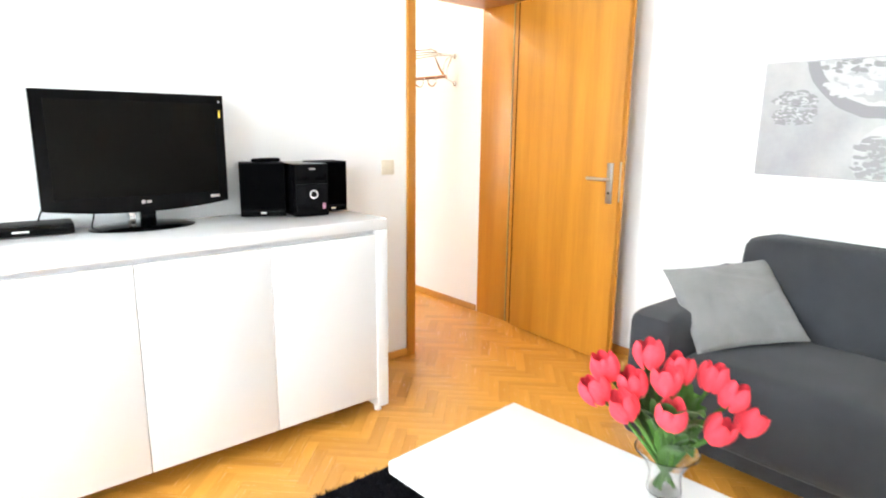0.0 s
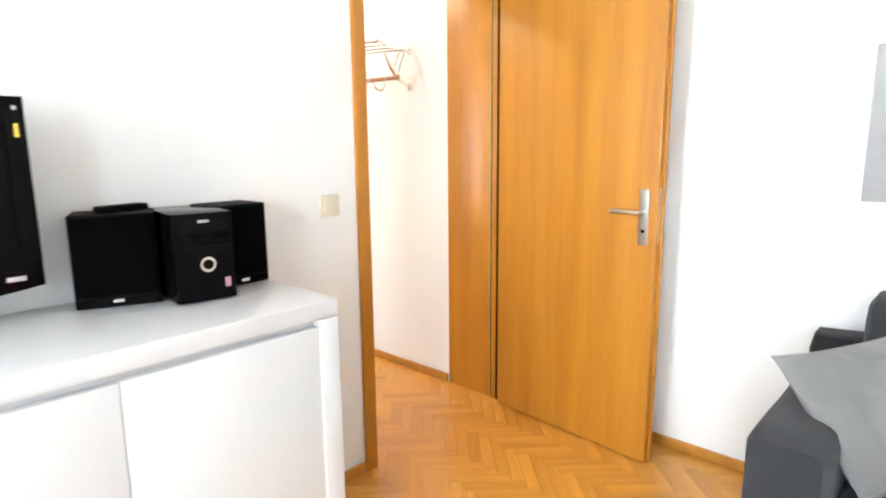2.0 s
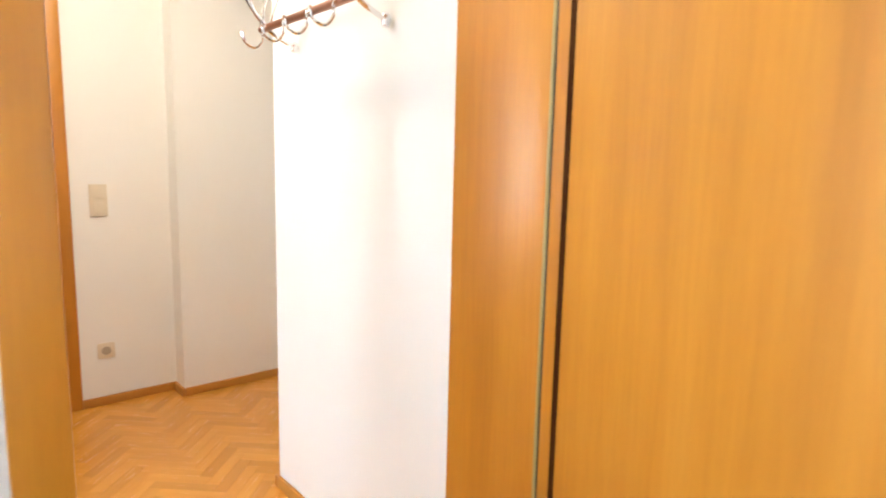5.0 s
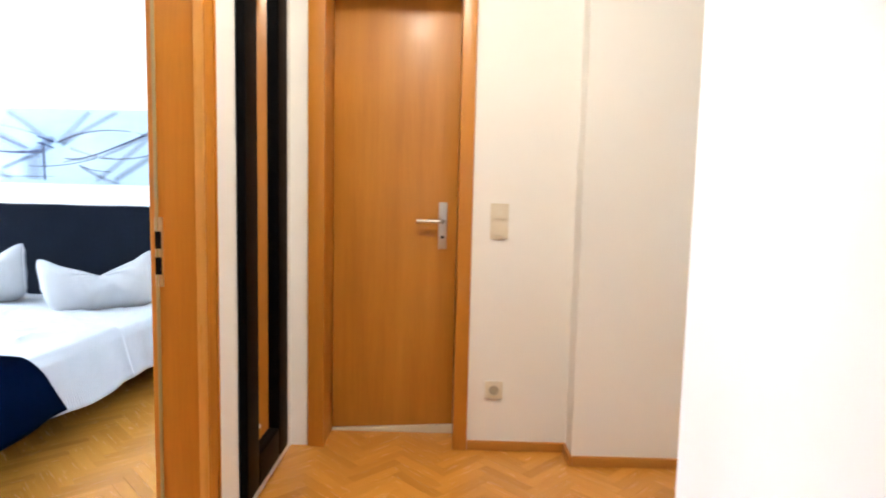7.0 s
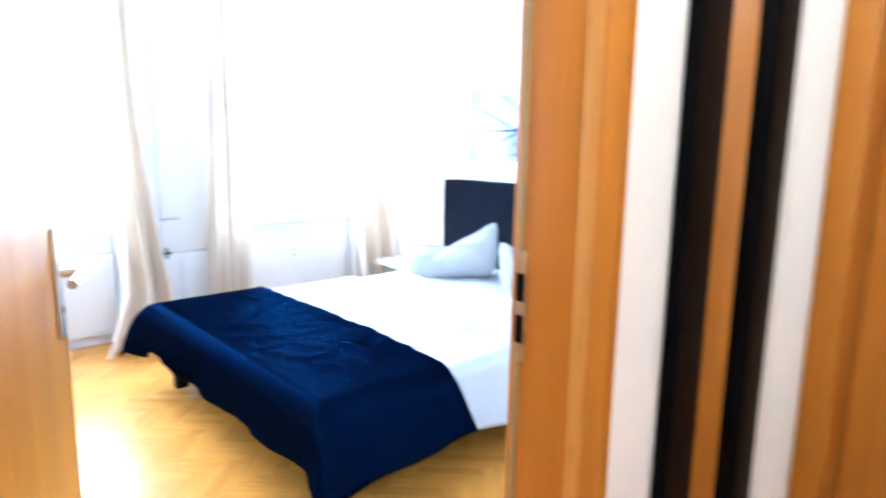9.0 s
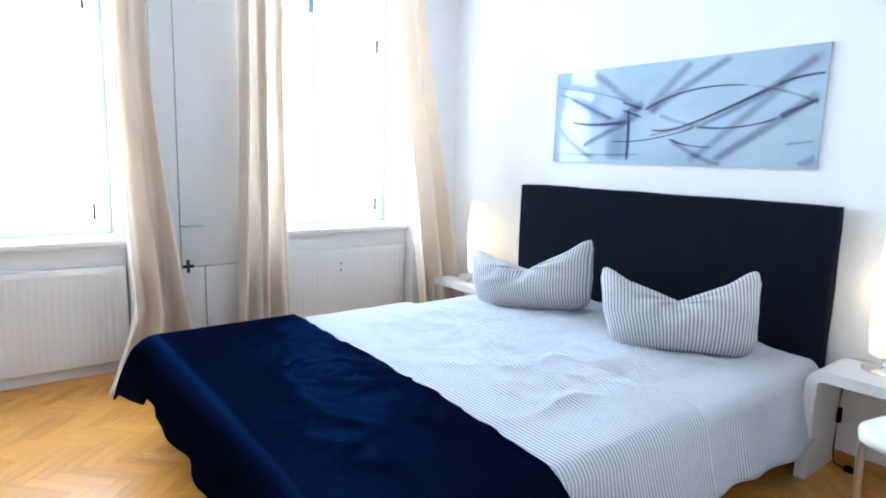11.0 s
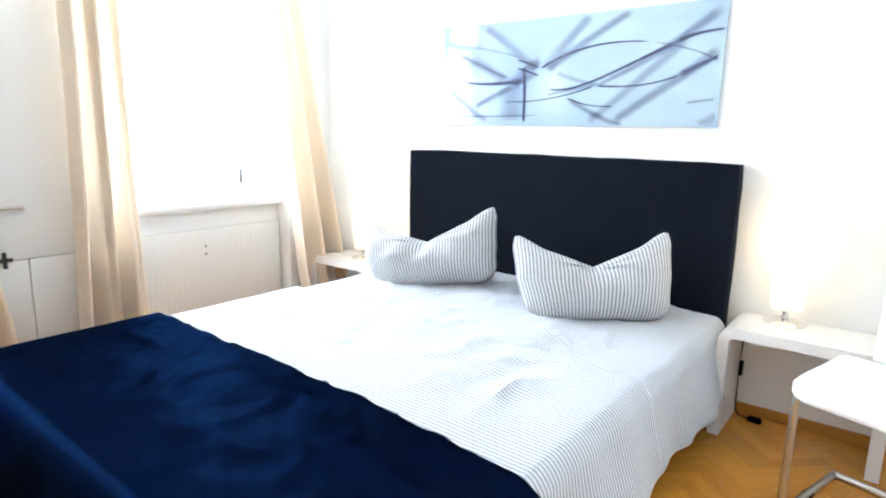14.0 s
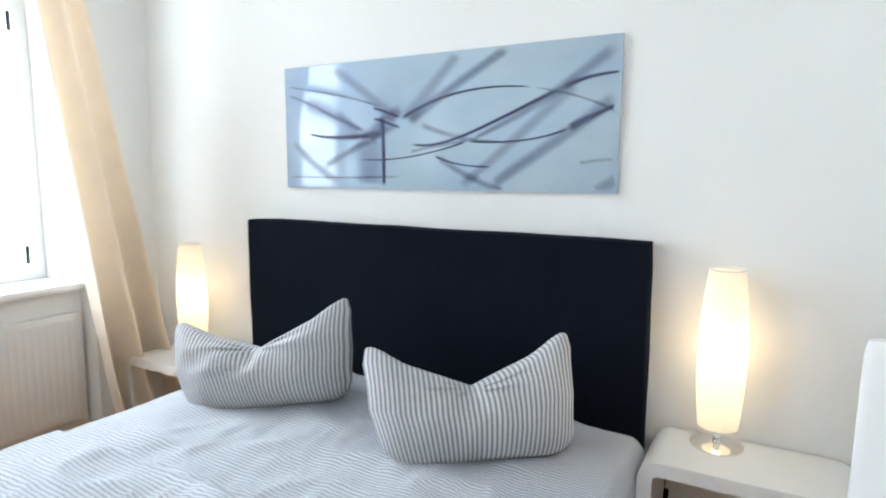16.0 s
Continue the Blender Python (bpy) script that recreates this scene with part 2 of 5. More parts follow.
def box(x0, x1, y0, y1, z0, z1, r=0.0, seg=2, bm=None):
    bm = bm or bmesh.new()
    made = bmesh.ops.create_cube(bm, size=1)["verts"]
    for v in made:
        v.co = Vector((x0 + (v.co.x + 0.5) * (x1 - x0), y0 + (v.co.y + 0.5) * (y1 - y0), z0 + (v.co.z + 0.5) * (z1 - z0)))
    if r:
        es = {e for v in made for e in v.link_edges}
        bmesh.ops.bevel(bm, geom=list(es), offset=r, segments=seg, profile=0.6, affect="EDGES")
    return bm


def cyl(p, q, r0, r1=None, n=16, bm=None, caps=True):
    bm = bm or bmesh.new()
    p, q = Vector(p), Vector(q)
    r1 = r0 if r1 is None else r1
    d = q - p
    m = Matrix.Translation((p + q) / 2) @ d.to_track_quat("Z", "Y").to_matrix().to_4x4()
    bmesh.ops.create_cone(bm, cap_ends=caps, segments=n, radius1=r0, radius2=r1, depth=d.length, matrix=m)
    return bm


def lathe(profile, n=32, bm=None, at=(0, 0, 0)):
    bm = bm or bmesh.new()
    rings = []
    for r, z in profile:
        rings.append([bm.verts.new((at[0] + r * math.cos(2 * math.pi * k / n), at[1] + r * math.sin(2 * math.pi * k / n), at[2] + z)) for k in range(n)])
    for a, b in zip(rings, rings[1:]):
        for k in range(n):
            bm.faces.new((a[k], a[(k + 1) % n], b[(k + 1) % n], b[k]))
    return bm


def tube(points, r, n=8, bm=None, taper=None):
    """A round bar along a smooth line through the points."""
    bm = bm or bmesh.new()
    pts = [Vector(p) for p in points]
    fine = []
    for i in range(len(pts) - 1):
        p0, p1, p2, p3 = pts[max(i - 1, 0)], pts[i], pts[i + 1], pts[min(i + 2, len(pts) - 1)]
        for k in range(6):
            t = k / 6
            fine.append(0.5 * ((2 * p1) + (p2 - p0) * t + (2 * p0 - 5 * p1 + 4 * p2 - p3) * t * t + (3 * p1 - p0 - 3 * p2 + p3) * t ** 3))
    fine.append(pts[-1])
    rings = []
    for i, c in enumerate(fine):
        d = (fine[min(i + 1, len(fine) - 1)] - fine[max(i - 1, 0)]).normalized()
        q = d.to_track_quat("Z", "Y")
        rr = r if taper is None else r + (taper - r) * i / (len(fine) - 1)
        rings.append([bm.verts.new(c + q @ Vector((rr * math.cos(2 * math.pi * k / n), rr * math.sin(2 * math.pi * k / n), 0))) for k in range(n)])
    for a, b in zip(rings, rings[1:]):
        for k in range(n):
            bm.faces.new((a[k], a[(k + 1) % n], b[(k + 1) % n], b[k]))
    bm.faces.new(list(reversed(rings[0])))
    bm.faces.new(rings[-1])
    return bm


def grid(nu, nv, fn, uv=None, bm=None):
    """A sheet of nu x nv cells with vertices at fn(u, v); uv(u, v) in metres."""
    bm = bm or bmesh.new()
    vs = [[bm.verts.new(fn(i / nu, j / nv)) for j in range(nv + 1)] for i in range(nu + 1)]
    lay = bm.loops.layers.uv.verify() if uv else None
    for i in range(nu):
        for j in range(nv):
            f = bm.faces.new((vs[i][j], vs[i + 1][j], vs[i + 1][j + 1], vs[i][j + 1]))
            if uv:
                for lp, (a, b) in zip(f.loops, ((i, j), (i + 1, j), (i + 1, j + 1), (i, j + 1))):
                    lp[lay].uv = uv(a / nu, b / nv)
    return bm


def wall(name, label, axis, a0, a1, u0, u1, z0, z1, holes=(), material=None):
    """A wall between a0 and a1 on its axis, along u, with rectangular holes (u0, u1, z0, z1) right through it."""
    us = sorted({u0, u1, *[h[0] for h in holes], *[h[1] for h in holes]})
    zs = sorted({z0, z1, *[h[2] for h in holes], *[h[3] for h in holes]})
    bm = bmesh.new()

    def solid(i, j):
        if not (0 <= i < len(us) - 1 and 0 <= j < len(zs) - 1):
            return False
        cu, cz = (us[i] + us[i + 1]) / 2, (zs[j] + zs[j + 1]) / 2
        return not any(h[0] < cu < h[1] and h[2] < cz < h[3] for h in holes)

    def at(a, u, z):
        return (a, u, z) if axis == "x" else (u, a, z)

    def quad(*p):
        bm.faces.new([bm.verts.new(k) for k in p])

    for i in range(len(us) - 1):
        for j in range(len(zs) - 1):
            if not solid(i, j):
                continue
            ua, ub, za, zb = us[i], us[i + 1], zs[j], zs[j + 1]
            quad(at(a0, ua, za), at(a0, ub, za), at(a0, ub, zb), at(a0, ua, zb))
            quad(at(a1, ua, za), at(a1, ua, zb), at(a1, ub, zb), at(a1, ub, za))
            for di, dj, uu, vv in ((-1, 0, (ua, ua), (za, zb)), (1, 0, (ub, ub), (za, zb)), (0, -1, (ua, ub), (za, za)), (0, 1, (ua, ub), (zb, zb))):
                if not solid(i + di, j + dj):
                    if uu[0] == uu[1]:
                        quad(at(a0, uu[0], vv[0]), at(a1, uu[0], vv[0]), at(a1, uu[0], vv[1]), at(a0, uu[0], vv[1]))
                    else:
                        quad(at(a0, uu[0], vv[0]), at(a1, uu[0], vv[0]), at(a1, uu[1], vv[0]), at(a0, uu[1], vv[0]))
    bmesh.ops.remove_doubles(bm, verts=bm.verts, dist=1e-5)
    bmesh.ops.recalc_face_normals(bm, faces=bm.faces)
    return tagged(link(name, bm, material or WALL, smooth=False), label, "wall", kind="structure")


# ---- the shell ----
HIGH = 2.75
LIV_W, LIV_E, LIV_N, LIV_S = -3.89, 1.03, 0.10, -3.90
HALL_W, HALL_E, HALL_S, HALL_N = -0.352, 0.922, 0.46, 2.775
BED_E, BED_N = -0.476, 4.18
DOOR_H = 2.13
WIN_TOP = 2.55
NICHES = ((0.86, 2.03), (2.66, 3.83), (-1.48, -0.55), (-3.22, -2.29))

PART_N = 0.30
wall("wall_west", "white painted outer wall with deep window niches", "x", -4.0, LIV_W, -4.1, 4.4, 0, HIGH, [(a, b, -0.001, WIN_TOP) for a, b in NICHES])
wall("wall_west_outer", "white painted parapets and reveals behind the niches", "x", -4.45, -4.001, -4.1, 4.4, 0, HIGH, [(a + 0.02, b - 0.02, 0.688, WIN_TOP - 0.03) for a, b in NICHES])
wall("wall_living_north", "white painted wall behind the sideboard", "y", LIV_N, PART_N, LIV_W, 0.0, 0, HIGH)
wall("wall_living_hall", "thick white painted wall round the living room doorway", "y", LIV_N, HALL_S, 0.0, LIV_E, 0, HIGH, [(0.0, 0.922, 0, DOOR_H + 0.02)])
wall("wall_living_east", "white painted wall behind the grey sofa", "x", LIV_E, 1.3, -4.1, HALL_S, 0, HIGH)
wall("wall_living_south", "plain white painted living room wall", "y", -4.1, LIV_S, LIV_W, LIV_E, 0, HIGH)
wall("wall_hall_west", "white wall between hall and bedroom with a doorway", "x", BED_E, HALL_W, PART_N, BED_N, 0, HIGH, [(0.915, 1.827, 0, DOOR_H + 0.02)])
wall("wall_hall_east", "white painted hall wall carrying the coat rack", "y", HALL_S + 0.001, 1.463, HALL_E, 2.35, 0, HIGH)
wall("wall_hall_north", "cream lit hall wall with a closed door", "y", HALL_N, 3.05, HALL_W, 0.932, 0, HIGH, [(-0.215, 0.425, 0, DOOR_H + 0.02)])
wall("wall_niche_north", "cream lit wall stepping forward beside the niche", "y", 2.637, 3.05, 0.932, 2.35, 0, HIGH)
wall("wall_niche_east", "plain white wall closing the hall niche", "x", 2.2, 2.35, 1.463, 2.637, 0, HIGH)
# Added plate, out of sight, that closes the doorway off from outside.
wall("bath_back_plate", "unseen plate added to close off behind the door", "y", 3.12, 3.22, HALL_W, 1.0, 0, HIGH)
wall("wall_bedroom_north", "white painted wall behind the bed", "y", BED_N, 4.4, LIV_W, 0.0, 0, HIGH)


def slab(name, label, category, x0, x1, y0, y1, z0, z1, material):
    return tagged(link(name, box(x0, x1, y0, y1, z0, z1), material, smooth=False), label, category, kind="structure")


slab("ceiling", "white painted flat ceiling over all the rooms", "ceiling", -4.45, 2.35, -4.1, 4.4, HIGH, HIGH + 0.2, CEIL)
floor = slab("floor", "honey oak herringbone parquet floor", "floor", -4.45, 2.35, -4.1, 4.4, -0.2, -0.004, JOINT)


# ---- door frames and leaves ----
def bar(name, parent, material, *dims, r=0.004, label=""):
    return part(name, box(*dims, r), material, parent, label)


def lever(parent, face, at, way, axis):
    """A satin lever handle with a long plate on a leaf; axis is the leaf's normal, way the lever's direction along the leaf."""
    plate = bmesh.new()
    u = Vector((0, way, 0)) if axis == "x" else Vector((way, 0, 0))
    nrm = Vector((face, 0, 0)) if axis == "x" else Vector((0, face, 0))
    c = Vector(at)
    lo = c - u * 0.02 - Vector((0, 0, 0.1125))
    hi = c + u * 0.02 + nrm * 0.008 + Vector((0, 0, 0.1125))
    box(min(lo.x, hi.x), max(lo.x, hi.x), min(lo.y, hi.y), max(lo.y, hi.y), lo.z, hi.z, 0.0025, 2, plate)
    pl = part("handle_plate", plate, NICKEL, parent, "satin nickel plate")
    k = c + Vector((0, 0, 0.022))
    g = tube([k + nrm * 0.005, k + nrm * 0.035, k + nrm * 0.048 + u * 0.012, k + nrm * 0.05 + u * 0.06, k + nrm * 0.048 + u * 0.125], 0.0095, 10)
    part("lever", g, NICKEL, pl)
    kh = c - Vector((0, 0, 0.055))
    part("keyhole", cyl(kh + nrm * 0.007, kh + nrm * 0.0092, 0.008, n=12), MATTBLACK, pl)


def living_door():
    fr = tagged(new("door_frame_living"), "beech veneered frame lining a deep doorway", "door frame", kind="structure")
    y0, y1 = LIV_N, HALL_S
    bar("jamb", fr, FRAMEWOOD, 0.001, 0.013, y0 + 0.02, PART_N + 0.004, 0, DOOR_H, r=0.002)
    bar("jamb", fr, FRAMEWOOD, 0.911, 0.9215, y0 + 0.072, y1 + 0.004, 0, DOOR_H, r=0.002)
    bar("rebate_strip", fr, FRAMEWOOD, 0.902, 0.9215, y0 + 0.001, y0 + 0.057, 0, DOOR_H, r=0.004)
    bar("head_jamb", fr, FRAMEWOOD, 0.0, 0.9215, y0 + 0.001, y1 + 0.004, DOOR_H, DOOR_H + 0.03, r=0.002)
    bar("seal", fr, PALESEAL, 0.903, 0.912, y0 + 0.0645, y0 + 0.0715, 0.005, DOOR_H - 0.003, r=0.002, label="olive rubber seal")
    # This bar only darkens the slit beside the olive seal, as shade would.
    bar("seal", fr, SLITSHADE, 0.905, 0.912, y0 + 0.0575, y0 + 0.064, 0.005, DOOR_H - 0.003, r=0.002, label="dark strip for the shaded slit beside the seal")
    # Not a seal: dark strip put in for the shaded hinge gap.
    bar("seal", fr, DARKGAP, 0.8985, 0.9018, y0 + 0.008, y0 + 0.025, 0.005, DOOR_H - 0.003, r=0.002, label="dark strip standing for the shaded hinge gap")
    bar("casing", fr, FRAMEWOOD, -0.018, 0.038, y0 - 0.018, y0, 0, DOOR_H + 0.06)
    bar("casing", fr, FRAMEWOOD, 0.916, 0.968, y0 - 0.018, y0, 0, DOOR_H + 0.06)
    bar("casing", fr, FRAMEWOOD, 0.039, 0.915, y0 - 0.018, y0, DOOR_H + 0.003, DOOR_H + 0.06)
    bar("casing", fr, FRAMEWOOD, -0.03, 0.038, PART_N, PART_N + 0.016, 0, DOOR_H + 0.06)
    bar("rebate_strip", fr, FRAMEWOOD, 0.001, 0.030, y0 + 0.001, y0 + 0.019, 0, DOOR_H, r=0.003)
    bar("strike_plate", fr, NICKEL, 0.0125, 0.015, y0 + 0.02, y0 + 0.045, 0.93, 1.13, r=0.001, label="satin metal strike plate")
    d = thing("door_living", "open beech veneered door with a satin lever", "door", (0.888, 0.090, 0), -94.4)
    # the leaf runs along local +x from the hinge, its hall face towards local -y
    part("leaf", box(0.006, 0.838, -0.022, 0.02, 0.008, 2.12, 0.003), DOORWOOD, d)
    part("rebate", box(0.838, 0.850, 0.002, 0.02, 0.008, 2.125, 0.003), FRAMEWOOD, d)
    lever(d, -1, (0.784, -0.022, 1.050), -1, "y")
    lever(d, 1, (0.784, 0.02, 1.050), -1, "y")
    part("lock_face", box(0.837, 0.8395, -0.012, 0.0, 0.95, 1.17), NICKEL, d, "steel lock face plate")
    for z in (0.25, 1.75):
        part("hinge", cyl((0.0, 0.024, z - 0.045), (0.0, 0.024, z + 0.045), 0.008, n=12), NICKEL, d)


def bedroom_door():
    fr = tagged(new("door_frame_bedroom"), "beech veneered frame of the bedroom doorway", "door frame", kind="structure")
    x0, x1, ya, yb = BED_E, HALL_W, 0.915, 1.827
    bar("jamb", fr, FRAMEWOOD, x0 - 0.004, x1 + 0.004, yb - 0.04, yb, 0, DOOR_H, r=0.002)
    bar("jamb", fr, FRAMEWOOD, x0 - 0.004, x1 + 0.004, ya, ya + 0.04, 0, DOOR_H, r=0.002)
    bar("head_jamb", fr, FRAMEWOOD, x0 - 0.004, x1 + 0.004, ya, yb, DOOR_H, DOOR_H + 0.02, r=0.002)
    for y in (yb - 0.036, ya - 0.050):
        bar("casing", fr, FRAMEWOOD, x1, x1 + 0.018, y, y + 0.086, 0, DOOR_H + 0.06)
    bar("casing", fr, FRAMEWOOD, x1, x1 + 0.018, ya + 0.037, yb - 0.037, DOOR_H - 0.002, DOOR_H + 0.06)
    for y in (yb - 0.036, ya - 0.05):
        bar("casing", fr, FRAMEWOOD, x0 - 0.018, x0, y, y + 0.086, 0, DOOR_H + 0.06)
    for y in (yb - 0.036, yb + 0.038, ya - 0.05, ya + 0.024):
        bar("bead", fr, FRAMEWOOD, x1 + 0.0181, x1 + 0.023, y, y + 0.012, 0, DOOR_H + 0.06, r=0.002)
    bar("bead", fr, EDGEWOOD_LIT, x1 - 0.006, x1 + 0.021, yb - 0.0445, yb - 0.0365, 0, DOOR_H, r=0.0035, label="rounded casing edge, its highlight put into the colour")
    bar("seal", fr, PALESEAL, x0 + 0.0, x0 + 0.010, yb - 0.044, yb - 0.039, 0.005, DOOR_H, r=0.002, label="pale rubber seal")
    sp = bar("strike_plate", fr, NICKEL, x0 - 0.001, x0 + 0.022, yb - 0.043, yb - 0.0395, 0.90, 1.10, r=0.001, label="satin metal strike plate")
    for z in (0.935, 1.01):
        part("latch_hole", box(x0 + 0.0, x0 + 0.018, yb - 0.0445, yb - 0.0425, z, z + 0.05), MATTBLACK, sp)
    d = thing("door_bedroom", "half open beech veneered bedroom door with satin lever", "door", (x0 - 0.026, ya + 0.030, 0), 159.8)
    part("leaf", box(0.008, 0.82, -0.02, 0.02, 0.008, 2.12, 0.003), DOORWOOD, d)
    part("rebate", box(0.82, 0.832, -0.02, -0.002, 0.008, 2.125, 0.003), FRAMEWOOD, d)
    lever(d, -1, (0.765, -0.02, 0.99), -1, "y")
    lever(d, 1, (0.765, 0.02, 0.99), -1, "y")


def bath_door():
    fr = tagged(new("door_frame_bath"), "beech veneered frame round the closed door", "door frame", kind="structure")
    xa, xb, y0, y1 = -0.215, 0.425, HALL_N, 3.05
    bar("jamb", fr, FRAMEWOOD, xa, xa + 0.018, y0, y1, 0, DOOR_H, r=0.002)
    bar("jamb", fr, FRAMEWOOD, xb - 0.018, xb, y0, y1, 0, DOOR_H, r=0.002)
    bar("head_jamb", fr, FRAMEWOOD, xa, xb, y0, y1, DOOR_H, DOOR_H + 0.02, r=0.002)
    bar("casing", fr, FRAMEWOOD, xa - 0.055, xa + 0.02, y0 - 0.018, y0, 0, DOOR_H + 0.06)
    bar("casing", fr, FRAMEWOOD, xb - 0.02, xb + 0.045, y0 - 0.018, y0, 0, DOOR_H + 0.06)
    bar("casing", fr, FRAMEWOOD, xa + 0.021, xb - 0.021, y0 - 0.018, y0, DOOR_H - 0.002, DOOR_H + 0.06)
    d = thing("door_bath", "closed beech veneered door with a satin lever", "door", (0, 2.965, 0))
    bm = box(xa + 0.02, xb - 0.02, 0, 0.025, 0.012, 2.12, 0.003)
    for v in bm.verts:
        if v.co.z < 0.1:
            v.co.z += 0.032 * (v.co.x - xa - 0.02) / (xb - xa - 0.04)
    part("leaf", bm, DOORWOOD, d)
    lever(d, -1, (0.335, 0, 1.032), -1, "y")
    bm = box(xa + 0.019, xb - 0.019, 2.954, 3.03, -0.002, 0.010, 0.001)
    for v in bm.verts:
        if v.co.z > 0.004:
            v.co.z += 0.032 * (v.co.x - xa - 0.02) / (xb - xa - 0.04)
    tagged(link("threshold", bm, THRESHOLD), "pale stone threshold under the closed door", "threshold", kind="structure")


living_door()
bedroom_door()
bath_door()


def skirting(x0, x1, y0, y1):
    ob = link("baseboard", box(x0, x1, y0, y1, 0, 0.045, 0.005), SKIRTWOOD)
    tagged(ob, "narrow varnished wooden skirting board", "baseboard", kind="structure")


for dims in ((LIV_E - 0.015, LIV_E, LIV_S, LIV_N - 0.02), (LIV_W, -0.02, LIV_N - 0.015, LIV_N), (0.969, LIV_E - 0.016, LIV_N - 0.015, LIV_N),
             (HALL_E - 0.015, HALL_E, HALL_S + 0.02, 1.463), (HALL_E - 0.015, 2.2, 1.463, 1.478), (0.471, 0.932, HALL_N - 0.015, HALL_N),
             (0.917, 0.932, 2.622, HALL_N - 0.016), (0.933, 2.2, 2.622, 2.637),
             (HALL_W, HALL_W + 0.015, PART_N + 0.02, 0.86), (LIV_W, BED_E, BED_N - 0.015, BED_N), (BED_E - 0.015, BED_E, 1.88, BED_N - 0.016),
             (LIV_W, LIV_W + 0.015, 2.03, 2.66), (LIV_W, LIV_W + 0.015, HALL_S, 0.86), (LIV_W, LIV_W + 0.015, LIV_S, -3.22)):
    skirting(*dims)


# ---- windows ----
def window(name, y0, y1):
    w = tagged(new(name), "tall white casement window over a deep sill", "window", kind="structure")
    x0, x1, z0, z1 = -4.32, -4.25, 0.726, WIN_TOP - 0.03
    y0, y1 = y0 + 0.02, y1 - 0.02
    part("window_frame", box(x0, x1, y0, y0 + 0.06, z0, z1, 0.004), LACQUER_SATIN, w)
    part("window_frame", box(x0, x1, y1 - 0.06, y1, z0, z1, 0.004), LACQUER_SATIN, w)
    part("window_frame", box(x0, x1, y0 + 0.06, y1 - 0.06, z0, z0 + 0.06, 0.004), LACQUER_SATIN, w)
    part("window_frame", box(x0, x1, y0 + 0.06, y1 - 0.06, z1 - 0.05, z1, 0.004), LACQUER_SATIN, w)
    part("transom", box(x0, x1 + 0.01, y0 + 0.06, y1 - 0.06, 2.03, 2.11, 0.004), LACQUER_SATIN, w)
    mid = (y0 + y1) / 2
    part("mullion", box(x0 + 0.01, x1 - 0.005, mid - 0.02, mid + 0.02, z0 + 0.06, 2.03, 0.004), LACQUER_SATIN, w)
    for a, b in ((y0 + 0.06, mid - 0.02), (mid + 0.02, y1 - 0.06)):
        for c, e in ((z0 + 0.06, 2.03), (2.11, z1 - 0.05)):
            p = part("pane", box(x0 + 0.025, x0 + 0.031, a, b, c, e), PANE, w)
            p.visible_shadow = False
    for z in (0.85, 1.96):
        part("hinge", box(x1, x1 + 0.014, y1 - 0.094, y1 - 0.078, z - 0.045, z + 0.045, 0.003), DARKMETAL, w)
    part("window_sill", box(-4.25, -4.03, y0 + 0.001, y1 - 0.001, 0.690, 0.726, 0.003), LACQUER_SATIN, w)
    part("window_sill", box(-4.0, -3.95, y0 - 0.015, y1 + 0.015, 0.690, 0.726, 0.010), LACQUER_SATIN, w)
    part("window_sill", box(-4.029, -4.001, y0 + 0.001, y1 - 0.001, 0.690, 0.726), LACQUER_SATIN, w)


for k, (a, b) in enumerate(NICHES):
    window("window_%d" % (k + 1), a, b)


YELLOWTAG = gloss("yellow_sticker_paper", (0.75, 0.52, 0.06), 0.5)


# ---- living room things ----
def sideboard():
    s = thing("sideboard", "long white high-gloss sideboard with handleless doors", "sideboard")
    x0, x1, y0, y1, top = -2.13, -0.517, -0.425, 0.08, 0.94
    part("top", box(x0, x1, y0, y1, top - 0.05, top, 0.006), LACQUER, s)
    for a in (x0, x1 - 0.06):
        part("side_panel", box(a, a + 0.06, y0, y1, 0.035, top - 0.0505, 0.003), LACQUER, s)
    part("carcass", box(x0 + 0.061, x1 - 0.061, y0 + 0.03, y1, 0.09, top - 0.052), SHADOWGAP, s, "recessed carcass greyed for the shade in the gaps")
    w = (x1 - x0 - 0.12) / 3
    for k in range(3):
        a = x0 + 0.06 + k * w
        part("door", box(a + 0.0012, a + w - 0.0012, y0 + 0.004, y0 + 0.029, 0.085, top - 0.070, 0.002), LACQUER, s)
    for x in (x0 + 0.03, x1 - 0.03):
        for y in (y0 + 0.05, y1 - 0.05):
            part("foot", cyl((x, y, 0), (x, y, 0.036), 0.018), WHITEPLASTIC, s)


